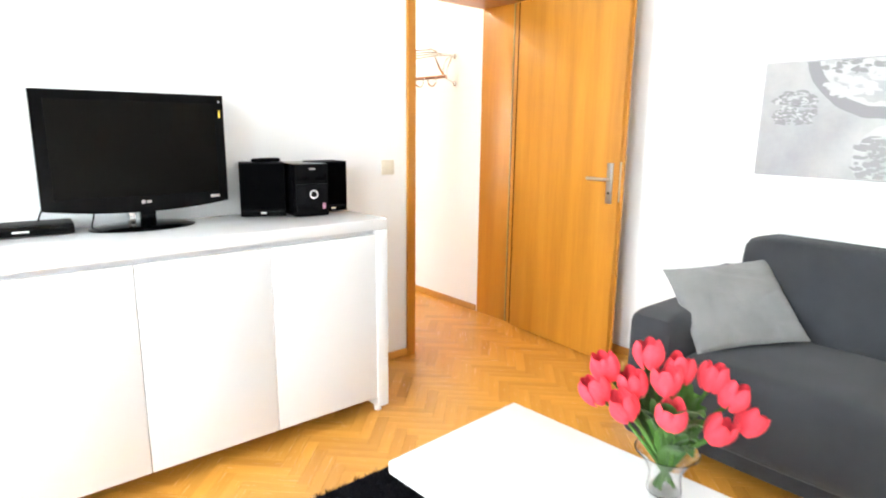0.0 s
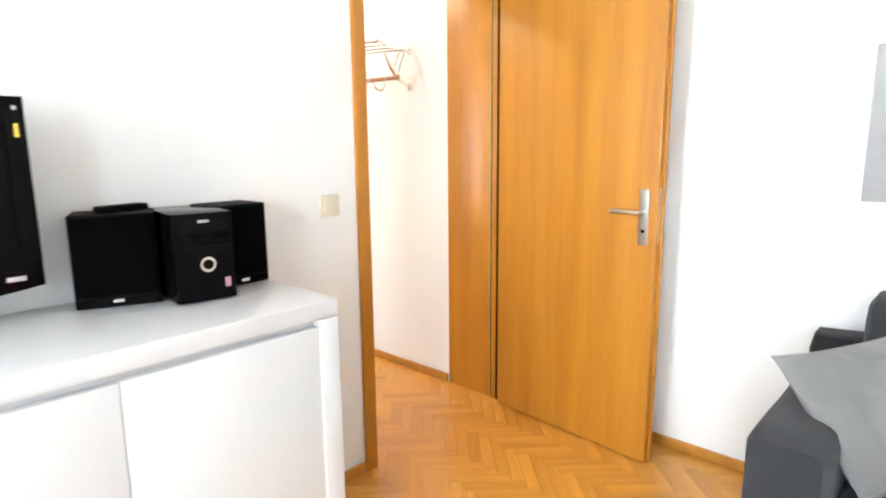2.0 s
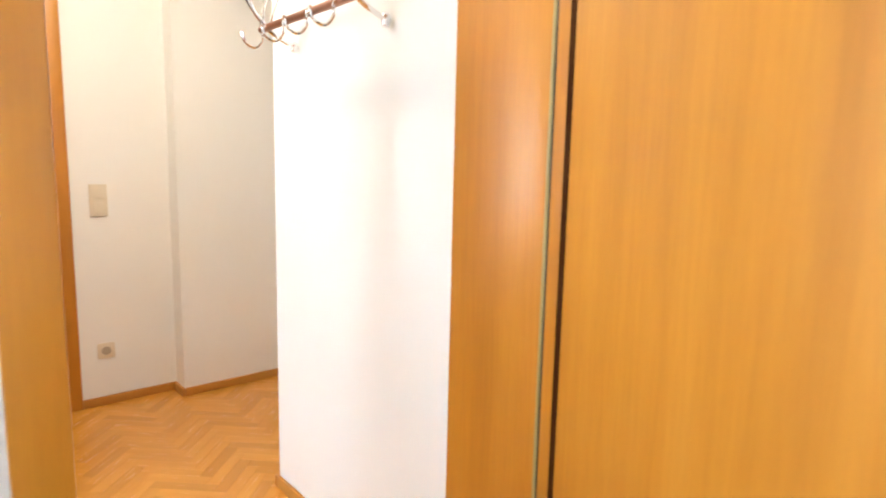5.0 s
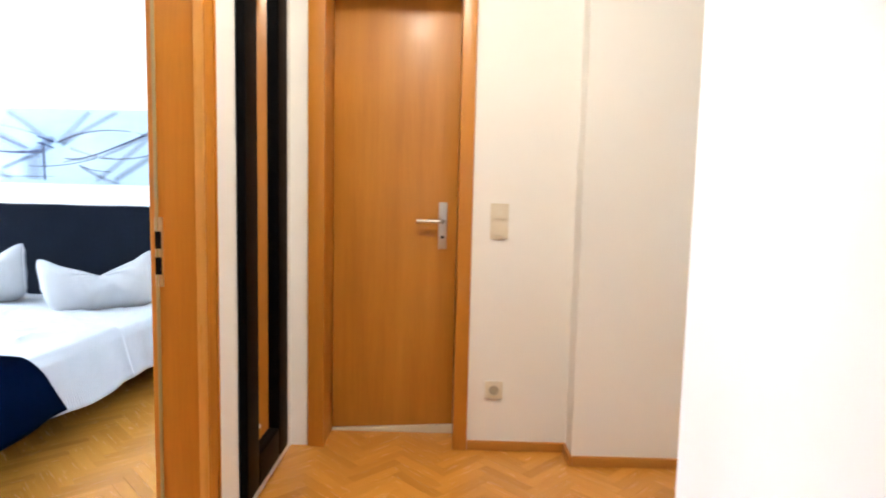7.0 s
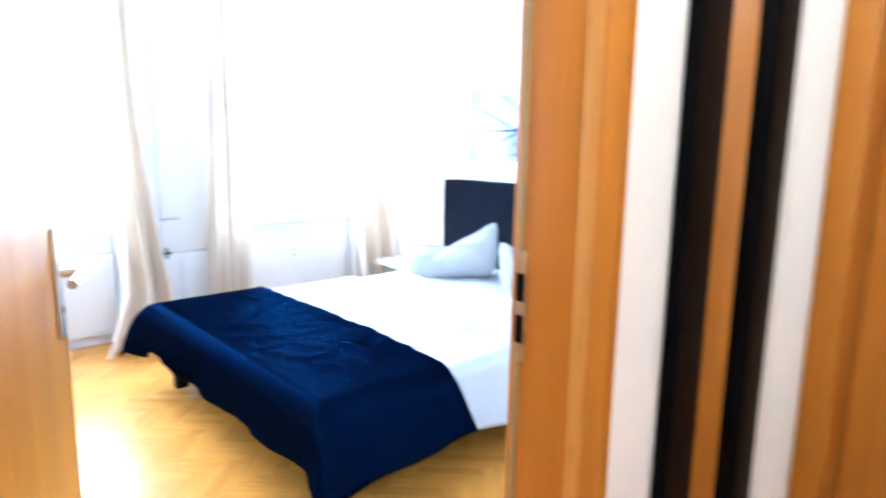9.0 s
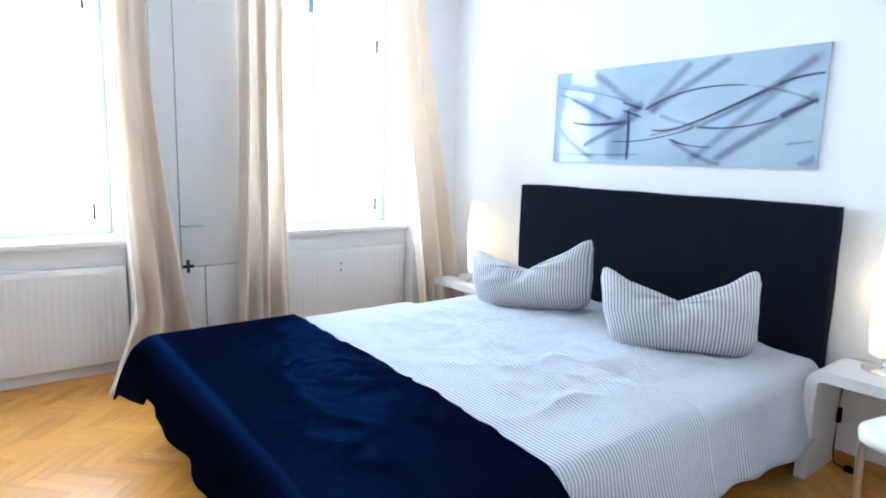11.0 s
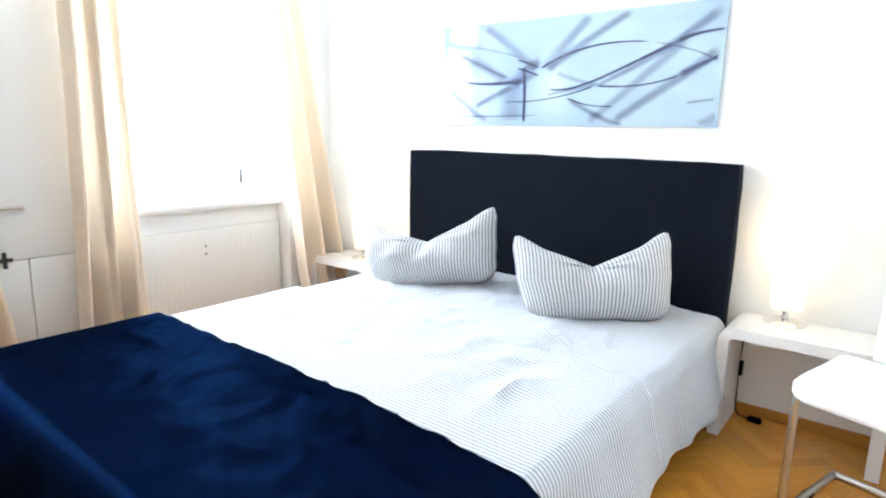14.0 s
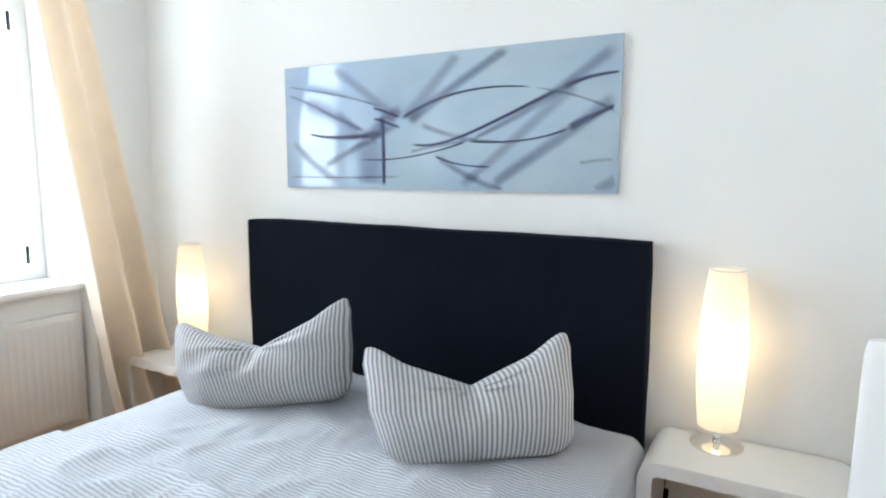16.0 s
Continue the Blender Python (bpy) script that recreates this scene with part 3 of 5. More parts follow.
def television():
    t = thing("television", "black flat television on an oval swivel foot", "television", (-1.437, -0.045, 0.94), 0)
    def outline(w, z0, z1, sag, n=24):
        low = [(-w + 2 * w * k / n, z0 - sag * (1 - (2 * k / n - 1) ** 2)) for k in range(n + 1)]
        return low + [(w, z1), (-w, z1)]

    def plate(pts, y0, y1, r):
        bm = bmesh.new()
        a = [bm.verts.new((x, y0, z)) for x, z in pts]
        b = [bm.verts.new((x, y1, z)) for x, z in pts]
        f = [bm.faces.new(a), bm.faces.new(list(reversed(b)))]
        for k in range(len(pts)):
            bm.faces.new((a[k], b[k], b[(k + 1) % len(pts)], a[(k + 1) % len(pts)]))
        bmesh.ops.recalc_face_normals(bm, faces=bm.faces)
        bmesh.ops.bevel(bm, geom=[e for q in f for e in q.edges], offset=r, segments=2, affect="EDGES")
        return bm
    part("casing", plate(outline(0.338, 0.088, 0.522, 0.026), -0.026, 0.022, 0.006), PIANO, t)
    part("back_shell", box(-0.26, 0.26, 0.0205, 0.055, 0.14, 0.47, 0.016, 3), MATTBLACK, t)
    part("screen", box(-0.298, 0.298, -0.0275, -0.0255, 0.128, 0.488, 0.0005), SCREEN, t, "dark switched-off panel")
    part("badge", cyl((-0.0, -0.0255, 0.103), (-0.0, -0.0275, 0.103), 0.008, n=14), SILVER, t)
    part("badge", box(0.012, 0.030, -0.027, -0.0255, 0.098, 0.108), SILVER, t)
    part("sticker", box(0.262, 0.300, -0.0275, -0.0257, 0.105, 0.116), SILVER, t)
    part("sticker", box(0.314, 0.322, -0.0275, -0.0257, 0.432, 0.462), YELLOWTAG, t, "small yellow sticker")
    part("sticker", box(0.314, 0.322, -0.0275, -0.0257, 0.492, 0.501), SILVER, t)
    part("neck", box(-0.052, -0.028, -0.01, 0.03, 0.014, 0.085, 0.006), CHROME, t, "polished metal neck post")
    part("neck", box(-0.008, 0.048, -0.012, 0.03, 0.014, 0.085, 0.008), PIANO, t)
    part("cable", tube([(-0.16, 0.04, 0.10), (-0.165, 0.045, 0.05), (-0.17, 0.05, 0.004), (-0.10, 0.09, 0.004)], 0.003, 6), MATTBLACK, t)
    part("cable", tube([(-0.31, 0.045, 0.16), (-0.33, 0.05, 0.09), (-0.345, 0.06, 0.045)], 0.003, 6), MATTBLACK, t)
    bm = lathe([(0, 0), (0.195, 0.0), (0.197, 0.005), (0.17, 0.012), (0.06, 0.018), (0, 0.019)], 40)
    for v in bm.verts:
        v.co.y *= 0.62
    part("foot", bm, PIANO, t)


def player():
    d = thing("disc_player", "slim black disc player on the sideboard", "disc player", (-1.845, 0.0, 0.94), -4)
    part("body", box(-0.2, 0.17, -0.055, 0.085, 0.004, 0.042, 0.004), MATTBLACK, d)
    part("front", box(-0.2, 0.17, -0.059, -0.0545, 0.006, 0.040, 0.002), PIANO, d)
    part("badge", box(-0.02, 0.03, -0.0605, -0.0588, 0.017, 0.024), SILVER, d)
    for x in (-0.15, 0.12):
        part("foot", cyl((x, 0, 0), (x, 0, 0.005), 0.012), MATTBLACK, d)


def stereo():
    s = thing("stereo_unit", "black compact stereo with a round silver dial", "stereo", (-0.750, -0.062, 0.94), -8)
    part("body", box(-0.078, 0.078, -0.14, 0.10, 0.004, 0.238, 0.005), PIANO, s)
    part("front_panel", box(-0.074, 0.074, -0.146, -0.1395, 0.012, 0.150, 0.004), MATTBLACK, s)
    part("display", box(-0.066, 0.066, -0.1445, -0.1395, 0.165, 0.225, 0.003), PIANO, s)
    k = part("dial", cyl((0.0, -0.145, 0.105), (0.0, -0.162, 0.105), 0.022, 0.020, 24), CHROME, s, "chrome dial")
    part("dial_cap", cyl((0.0, -0.1615, 0.105), (0.0, -0.164, 0.105), 0.013, n=20), MATTBLACK, k)
    part("badge", box(-0.014, 0.014, -0.1463, -0.144, 0.213, 0.220), SILVER, s)
    part("sticker", box(0.046, 0.060, -0.1475, -0.1458, 0.036, 0.062), STICKER, s, "small pinkish sticker")
    for x in (-0.06, 0.06):
        part("foot", cyl((x, -0.1, 0), (x, -0.1, 0.005), 0.01), MATTBLACK, s)
    for x, y, turn, w in ((-0.918, -0.005, -22, 0.098), (-0.610, -0.028, 2, 0.082)):
        b = thing("loudspeaker", "black box loudspeaker with a cloth front", "loudspeaker", (x, y, 0.94), turn, "stereo speakers")
        part("cabinet", box(-w, w, -0.07, 0.065, 0.002, 0.240, 0.003), MATTBLACK, b)
        part("grille", box(-w + 0.005, w - 0.005, -0.078, -0.0695, 0.035, 0.235, 0.004), GRILLE, b)
        part("front", box(-w + 0.005, w - 0.005, -0.077, -0.0695, 0.005, 0.033, 0.003), PIANO, b)
        part("badge", box(-0.012, 0.012, -0.0785, -0.0768, 0.014, 0.022), SILVER, b)
    r = thing("remote_control", "black remote control lying on a loudspeaker", "remote control", (-0.893, 0.0, 1.181), 12)
    part("body", box(-0.065, 0.065, -0.022, 0.022, 0, 0.016, 0.006), MATTBLACK, r)
    part("keypad", box(-0.05, 0.045, -0.015, 0.015, 0.0155, 0.0175, 0.001), PIANO, r)


def cushion_mesh(w, h, t, dent=0.0, n=22, seed=0.0):
    """A stuffed square cushion standing in the xz plane, its seam all round, with ears at the corners and a chop in the top."""
    bm = bmesh.new()
    lay = bm.loops.layers.uv.verify()
    for side in (1, -1):
        def fn(u, v, side=side):
            a, b = 2 * u - 1, 2 * v - 1
            pinch = 1 - 0.07 * (1 - a * a) * abs(b) ** 3
            pinch2 = 1 - 0.06 * (1 - b * b) * abs(a) ** 3
            x = a * w / 2 * pinch2
            z = (b * h / 2) * pinch
            full = ((1 - a * a) * (1 - b * b)) ** 0.42
            y = side * t / 2 * full
            if dent:
                up = max(0.0, (b + 0.35) / 1.35)
                k = math.exp(-(a / 0.30) ** 2)
                z -= dent * up ** 1.2 * (1 - min(1, abs(a) / 0.95)) ** 1.15
                y *= 1 - 0.35 * k * up
                z += 0.035 * max(0, abs(a) - 0.6) / 0.4 * up
            y += 0.006 * noise.noise((x * 9 + side * 7, z * 9, 2.3)) * full
            if not dent:
                y -= side * 0.012 * full * (1 - abs(noise.noise((x * 5 - z * 4, z * 8 + x * 5, 1.7)))) ** 6
            if dent:
                y += side * 0.012 * full * (1 - abs(noise.noise((x * 7 + seed, z * 5, side)))) ** 4
                y -= side * 0.03 * math.exp(-(a / 0.12) ** 2) * max(0.0, b + 0.1) * full
                rad = math.hypot(a, 0.7 - b)
                y += side * 0.016 * math.sin(8 * math.atan2(a, 0.75 - b) + 3 * noise.noise((a * 2 + seed, b * 2, 5))) * math.exp(-1.6 * rad) * min(1, rad * 4) * full
                x *= 1 - 0.05 * max(0.0, abs(b) - 0.75) / 0.25 * abs(a) ** 6
                z *= 1 - 0.06 * max(0.0, abs(a) - 0.8) / 0.2
                x *= 1 - (0.17 if a < 0 else 0.08) * max(0.0, -b)
                z += 0.030 * (max(0.0, abs(a) - 0.65) / 0.35) ** 2 * max(0.0, -b)
                z -= 0.014 * (max(0.0, abs(a) - 0.88) / 0.12) ** 2 * max(0.0, b)
            return (x, y, z)
        vs = [[bm.verts.new(fn(i / n, j / n)) for j in range(n + 1)] for i in range(n + 1)]
        for i in range(n):
            for j in range(n):
                q = [(i, j), (i + 1, j), (i + 1, j + 1), (i, j + 1)]
                if side > 0:
                    q.reverse()
                f = bm.faces.new([vs[a][b] for a, b in q])
                for lp, (a, b) in zip(f.loops, q):
                    lp[lay].uv = (a / n * w, b / n * h)
    bmesh.ops.remove_doubles(bm, verts=bm.verts, dist=1e-5)
    return bm


def soft_box(x0, x1, y0, y1, z0, z1, r, puff=0.0, cuts=8):
    """An upholstered block with rounded edges and a slight belly."""
    bm = box(x0, x1, y0, y1, z0, z1)
    bmesh.ops.subdivide_edges(bm, edges=bm.edges, cuts=cuts, use_grid_fill=True)
    c = Vector(((x0 + x1) / 2, (y0 + y1) / 2, (z0 + z1) / 2))
    hx, hy, hz = (x1 - x0) / 2, (y1 - y0) / 2, (z1 - z0) / 2
    for v in bm.verts:
        d = v.co - c
        inner = Vector((max(-hx + r, min(hx - r, d.x)), max(-hy + r, min(hy - r, d.y)), max(-hz + r, min(hz - r, d.z))))
        out = d - inner
        if out.length > 1e-6:
            out = out.normalized() * r
        d = inner + out
        a, b, e = d.x / hx, d.y / hy, d.z / hz
        d.z += puff * (1 - a * a) * (1 - b * b) * (1 if e > 0 else 0)
        d += Vector((noise.noise(v.co * 5), noise.noise(v.co * 5 + Vector((9, 0, 0))), noise.noise(v.co * 5 + Vector((0, 9, 0))))) * 0.004
        v.co = c + d
    return bm


def sofa():
    s = thing("sofa", "charcoal grey fabric sofa with low arms", "sofa")
    part("base", soft_box(0.17, 0.96, -3.15, -1.47, 0.05, 0.30, 0.03), SOFACLOTH, s)
    for y0, y1 in ((-2.36, -1.487), (-3.2, -2.365)):
        part("seat_cushion", soft_box(0.12, 0.80, y0, y1, 0.120, 0.455, 0.075, 0.015, 14), SOFACLOTH, s)
        bm = soft_box(0.70, 0.92, y0 - 0.02, y1 + 0.04, 0.42, 0.875, 0.07)
        for v in bm.verts:
            v.co.x += (v.co.z - 0.42) * 0.14
        part("back_cushion", bm, SOFACLOTH, s)
    part("arm", soft_box(0.11, 0.97, -1.485, -1.285, 0.04, 0.60, 0.045, 0.01, 12), SOFACLOTH, s)
    part("back_frame", soft_box(0.86, 1.012, -3.2, -1.283, 0.06, 0.695, 0.04), SOFACLOTH, s)
    for x in (0.22, 0.92):
        for y in (-1.5, -3.1):
            part("foot", cyl((x, y, 0), (x, y, 0.07), 0.02), DARKMETAL, s)
    c = thing("throw_cushion", "light grey cotton cushion leaning on the sofa arm", "cushion")
    u = Vector((0.815, -0.571, 0.093)).normalized()
    v = Vector((0.31, 0.68, 0.66))
    v = (v - u * v.dot(u)).normalized()
    n = v.cross(u)
    c.matrix_basis = Matrix(((u.x, n.x, v.x, 0.500), (u.y, n.y, v.y, -1.555), (u.z, n.z, v.z, 0.615), (0, 0, 0, 1)))
    part("cover", cushion_mesh(0.49, 0.42, 0.13, 0.0, 44), CUSHIONCLOTH, c)


def coffee_table():
    t = thing("coffee_table", "low white lacquered rectangular coffee table", "table", (-0.874, -1.81, 0), 3)
    part("top", box(-0.275, 0.275, -0.47, 0.47, 0.382, 0.42, 0.006), LACQUER_SATIN, t)
    for x in (-0.17, 0.17):
        for y in (-0.36, 0.36):
            part("leg", box(x - 0.025, x + 0.025, y - 0.025, y + 0.025, 0.011, 0.382, 0.003), LACQUER_SATIN, t)


def rug():
    r = thing("rug", "black shaggy rug under the coffee table", "rug", (-1.24, -1.73, 0))
    rng = random.Random(4)
    part("backing", box(-0.68, 0.64, -0.9, 0.90, 0.0, 0.010, 0.004), SHAG, r)
    verts, faces = [], []
    for _ in range(14000):
        x, y = rng.uniform(-0.68, 0.64), rng.uniform(-0.9, 0.90)
        h, a = rng.uniform(0.02, 0.04), rng.uniform(0, 6.28)
        lx, ly = rng.uniform(-0.015, 0.015), rng.uniform(-0.015, 0.015)
        dx, dy = 0.003 * math.cos(a), 0.003 * math.sin(a)
        k = len(verts)
        verts += [(x - dx, y - dy, 0.009), (x + dx, y + dy, 0.009), (x + lx, y + ly, h)]
        faces.append((k, k + 1, k + 2))
    me = bpy.data.meshes.new("pile")
    me.from_pydata(verts, [], faces)
    me.materials.append(SHAG)
    p = new("pile", me)
    p.parent = r
    tagged(p, kind="stuff")


VASE = Vector((-0.698, -1.925, 0.42))


def tulips():
    v = thing("vase", "clear glass vase on the coffee table", "vase", VASE)
    prof = [(0.0, 0.001), (0.042, 0.001), (0.045, 0.006), (0.040, 0.05), (0.046, 0.068), (0.062, 0.096), (0.081, 0.116)]
    inner = [(r - 0.0035, z) for r, z in reversed(prof[2:])] + [(0.0, 0.012)]
    part("glass", lathe(prof + inner, 40), GLASS, v)
    rng = random.Random(11)
    right, ahead = Vector((0.76, -0.65, 0)), Vector((0.65, 0.76, 0))
    heads = ((-0.195, 0.291, 0.00), (-0.166, 0.338, 0.03), (-0.132, 0.268, -0.04), (-0.097, 0.303, 0.01), (-0.058, 0.378, 0.02), (-0.026, 0.325, -0.02),
             (0.020, 0.337, 0.02), (-0.024, 0.255, -0.06), (0.114, 0.312, 0.03), (0.154, 0.278, 0.00), (0.096, 0.214, -0.05), (0.198, 0.216, -0.01))
    for k, (a, h, d) in enumerate(heads):
        f = thing("tulip", "coral pink tulip standing in the glass vase", "tulip", VASE, 0, "tulips in the vase")
        tip = right * a * 0.93 + ahead * d + Vector((0, 0, h - 0.036))
        out = Vector((tip.x, tip.y, 0))
        foot = -out.normalized() * 0.025 + Vector((0, 0, 0.015))
        neck = out * 0.24 + Vector((0, 0, 0.112))
        mid = out * 0.70 + Vector((0, 0, 0.112 + (tip.z - 0.112) * 0.72))
        lean = (tip - mid).normalized()
        part("stem", tube([foot, neck, mid, tip], 0.0048, 8), STEM, f)
        q = (lean * 0.6 + Vector((0, 0, 0.6))).to_track_quat("Z", "Y")
        for p in range(6):
            th = 2 * math.pi * p / 6 + rng.uniform(-0.2, 0.2)
            rad = rng.uniform(0.039, 0.043) if p % 2 else rng.uniform(0.034, 0.038)
            ln = rng.uniform(0.066, 0.078)

            def petal(u, w, th=th, rad=rad, ln=ln, tip=tip, q=q):
                s = (w - 0.5) * 1.45 * math.sin(math.pi * min(1, u * 0.66 + 0.16)) ** 0.7
                r = rad * (math.sin(math.pi * (0.12 + 0.66 * u)) ** 0.62) * (1.0 - 0.12 * (2 * w - 1) ** 2)
                return tip + q @ Vector((r * math.cos(th + s), r * math.sin(th + s), -0.008 + ln * u - 0.008 * (2 * w - 1) ** 2 * u))
            part("petal", grid(7, 6, petal), TULIP, f)
        for b0, ln in ((0.0, 0.85), (1.9, 0.7), (-1.3, 0.75)) if k % 3 else ((0.5, 0.8), (2.6, 0.7)):
            b = math.atan2(tip.y, tip.x) + b0 + rng.uniform(-0.5, 0.5)
            reach = rng.uniform(0.03, 0.09)

            def blade(u, w, b=b, ln=ln, reach=reach, top=tip.z):
                r = 0.012 + (0.03 + reach * u) * u
                wd = 0.040 * math.sin(math.pi * min(1, 0.12 + 0.86 * u)) * (2 * w - 1)
                zz = 0.06 + (top - 0.04) * ln * math.sin(u * 1.7)
                return (r * math.cos(b) - wd * math.sin(b), r * math.sin(b) + wd * math.cos(b), zz + 0.008 * abs(2 * w - 1))
            part("leaf", grid(10, 4, blade), STEM, f)


def living_picture():
    p = thing("canvas_picture", "grey abstract canvas with silver circles", "picture", (LIV_E, -1.80, 1.40))
    part("canvas", box(-0.026, -0.001, -0.43, 0.43, -0.26, 0.26, 0.003), CANVAS, p)
    def inside(y, z):
        return max(-0.425, min(0.425, y)), max(-0.252, min(0.252, z))

    def ring(y, z, r, w, rise, tone, label):
        bm = bmesh.new()
        rng = random.Random(int(r * 1000) + int(rise * 1e5))
        n, a, b = 72, [], []
        for k in range(n):
            th = 2 * math.pi * k / n
            ro, ri = r * rng.uniform(0.985, 1.01), (r - w) * rng.uniform(0.97, 1.03)
            a.append(bm.verts.new((-rise, *inside(y + ro * math.cos(th), z + ro * math.sin(th)))))
            b.append(bm.verts.new((-rise, *inside(y + ri * math.cos(th), z + ri * math.sin(th)))))
        for k in range(n):
            bm.faces.new((a[k], a[(k + 1) % n], b[(k + 1) % n], b[k]))
        part("painted_ring", bm, tone, p, label)

    def scraps(name, y0, y1, z0, z1, count, tone, rise, size, seed, label):
        """Small torn flakes pressed flat on the canvas inside an oval."""
        rng = random.Random(seed)
        bm = bmesh.new()
        for k in range(count):
            th, rr = rng.uniform(0, 6.283), math.sqrt(rng.random())
            y = (y0 + y1) / 2 + (y1 - y0) / 2 * rr * abs(math.cos(th)) ** 0.6 * math.copysign(1, math.cos(th))
            z = (z0 + z1) / 2 + (z1 - z0) / 2 * rr * abs(math.sin(th)) ** 0.6 * math.copysign(1, math.sin(th))
            w, h, sk = size * rng.uniform(0.4, 1.6), size * rng.uniform(0.25, 0.8), size * rng.uniform(-0.5, 0.5)
            bm.faces.new([bm.verts.new((-rise - 0.000004 * k, *inside(y + a * w, z + b * h + a * sk))) for a, b in ((-1, -0.6), (0.2, -1), (1, -0.5), (0.8, 0.9), (-0.3, 1), (-0.9, 0.5))])
        tagged(part(name, bm, tone, p, label), kind="stuff")

    ring(-0.07, 0.335, 0.335, 0.055, 0.0270, LEAFMETAL, "soft grey painted bowl rim")
    ring(-0.07, 0.335, 0.285, 0.020, 0.0275, FOIL[3], "white painted bowl rim")
    scraps("painted_bowl", -0.30, 0.17, 0.10, 0.27, 150, FOIL[3], 0.0280, 0.022, 3, "white brushed paint")
    scraps("painted_bowl", -0.30, 0.19, 0.20, 0.26, 40, FOIL[1], 0.0288, 0.016, 5, "grey brushed paint")
    ring(-0.12, -0.165, 0.150, 0.050, 0.0272, FOIL[3], "white painted ring")
    scraps("painted_disc", -0.23, 0.02, -0.27, -0.07, 110, FOIL[0], 0.0282, 0.016, 7, "grey crumpled foil disc")
    scraps("foil_patch", 0.195, 0.375, -0.025, 0.125, 170, FOIL[0], 0.0280, 0.011, 11, "crumpled silver foil patch")
    scraps("foil_patch", 0.20, 0.37, -0.02, 0.12, 75, FOIL[3], 0.0288, 0.008, 12, "bright crumpled foil flakes")
    scraps("foil_patch", 0.20, 0.37, -0.025, 0.125, 70, FOIL[1], 0.0292, 0.006, 13, "dull crumpled foil flakes")
    scraps("foil_patch", 0.20, 0.37, -0.025, 0.125, 26, FOIL[2], 0.0296, 0.0035, 14, "dark foil specks")


def switch(x, y, z, gang, face="y"):
    s = thing("light_switch", "ivory plastic light switch on the wall", "switch", (x, y, z))
    part("plate", box(-0.04, 0.04, -0.010, 0, -0.04 * gang, 0.04 * gang, 0.003), IVORY, s)
    for k in range(gang):
        c = (k - (gang - 1) / 2) * 0.075
        bm = box(-0.028, 0.028, -0.0145, -0.0095, c - 0.028, c + 0.028, 0.002)
        part("rocker", bm, IVORY, s)
    return s


def socket(x, y, z):
    s = thing("wall_socket", "ivory plastic wall socket", "socket", (x, y, z))
    part("plate", box(-0.04, 0.04, -0.010, 0, -0.04, 0.04, 0.003), IVORY, s)
    part("cup", cyl((0, -0.0095, 0), (0, -0.0125, 0), 0.022, n=24), SOCKETGREY, s)


STICKER = gloss("pink_sticker_paper", (0.42, 0.19, 0.25), 0.5)
# Ivory darkened for the shade in the socket cup; also greys the radiator plugs.
SOCKETGREY = gloss("shaded_socket_plastic", (0.42, 0.38, 0.30), 0.5)
FOIL = [gloss("pale_foil", (0.25, 0.25, 0.25), 0.5), gloss("mid_foil", (0.23, 0.23, 0.23), 0.5), gloss("dark_foil", (0.12, 0.12, 0.12), 0.5), gloss("white_foil", (0.45, 0.45, 0.45), 0.5)]
LEAFMETAL = gloss("dull_silver_leaf_paint", (0.23, 0.23, 0.235), 0.6)
CANVAS, _n, _l, _b = mat("grey_canvas_paint", (0.5, 0.5, 0.5), 0.75)
_v = coords(_n, _l)
_c = ramp(_n, _l, noise_tex(_n, _l, _v, 3.0, 6, 0.65), ((0.3, (0.30, 0.30, 0.31)), (0.5, (0.37, 0.37, 0.375)), (0.68, (0.44, 0.44, 0.435))))
_l.new(_c, _b.inputs["Base Color"])
bump(_n, _l, _b, noise_tex(_n, _l, _v, 60, 5), 0.35, 0.003)

sideboard()
television()
player()
stereo()
sofa()
coffee_table()
rug()
tulips()
living_picture()
switch(-0.148, LIV_N, 1.126, 1)


# ---- hall things ----
def mirror():
    m = thing("wall_mirror", "tall mirror in a broad black lacquered frame", "mirror", (HALL_W, 2.33, 0))
    y0, y1, z0, z1, w = -0.246, 0.272, 0.075, 2.2, 0.130
    for a, b, c, d in ((y0, y0 + w, z0, z1), (y1 - w, y1, z0, z1), (y0 + w, y1 - w, z0, z0 + w), (y0 + w, y1 - w, z1 - w, z1)):
        bm = box(0.002, 0.035, a, b, c, d, 0.012, 3)
        part("frame_rail", bm, BLACKFRAME, m)
    part("mirror_glass", box(0.004, 0.010, y0 + w - 0.01, y1 - w + 0.01, z0 + w - 0.01, z1 - w + 0.01), MIRRORMAT, m, "silvered mirror glass")


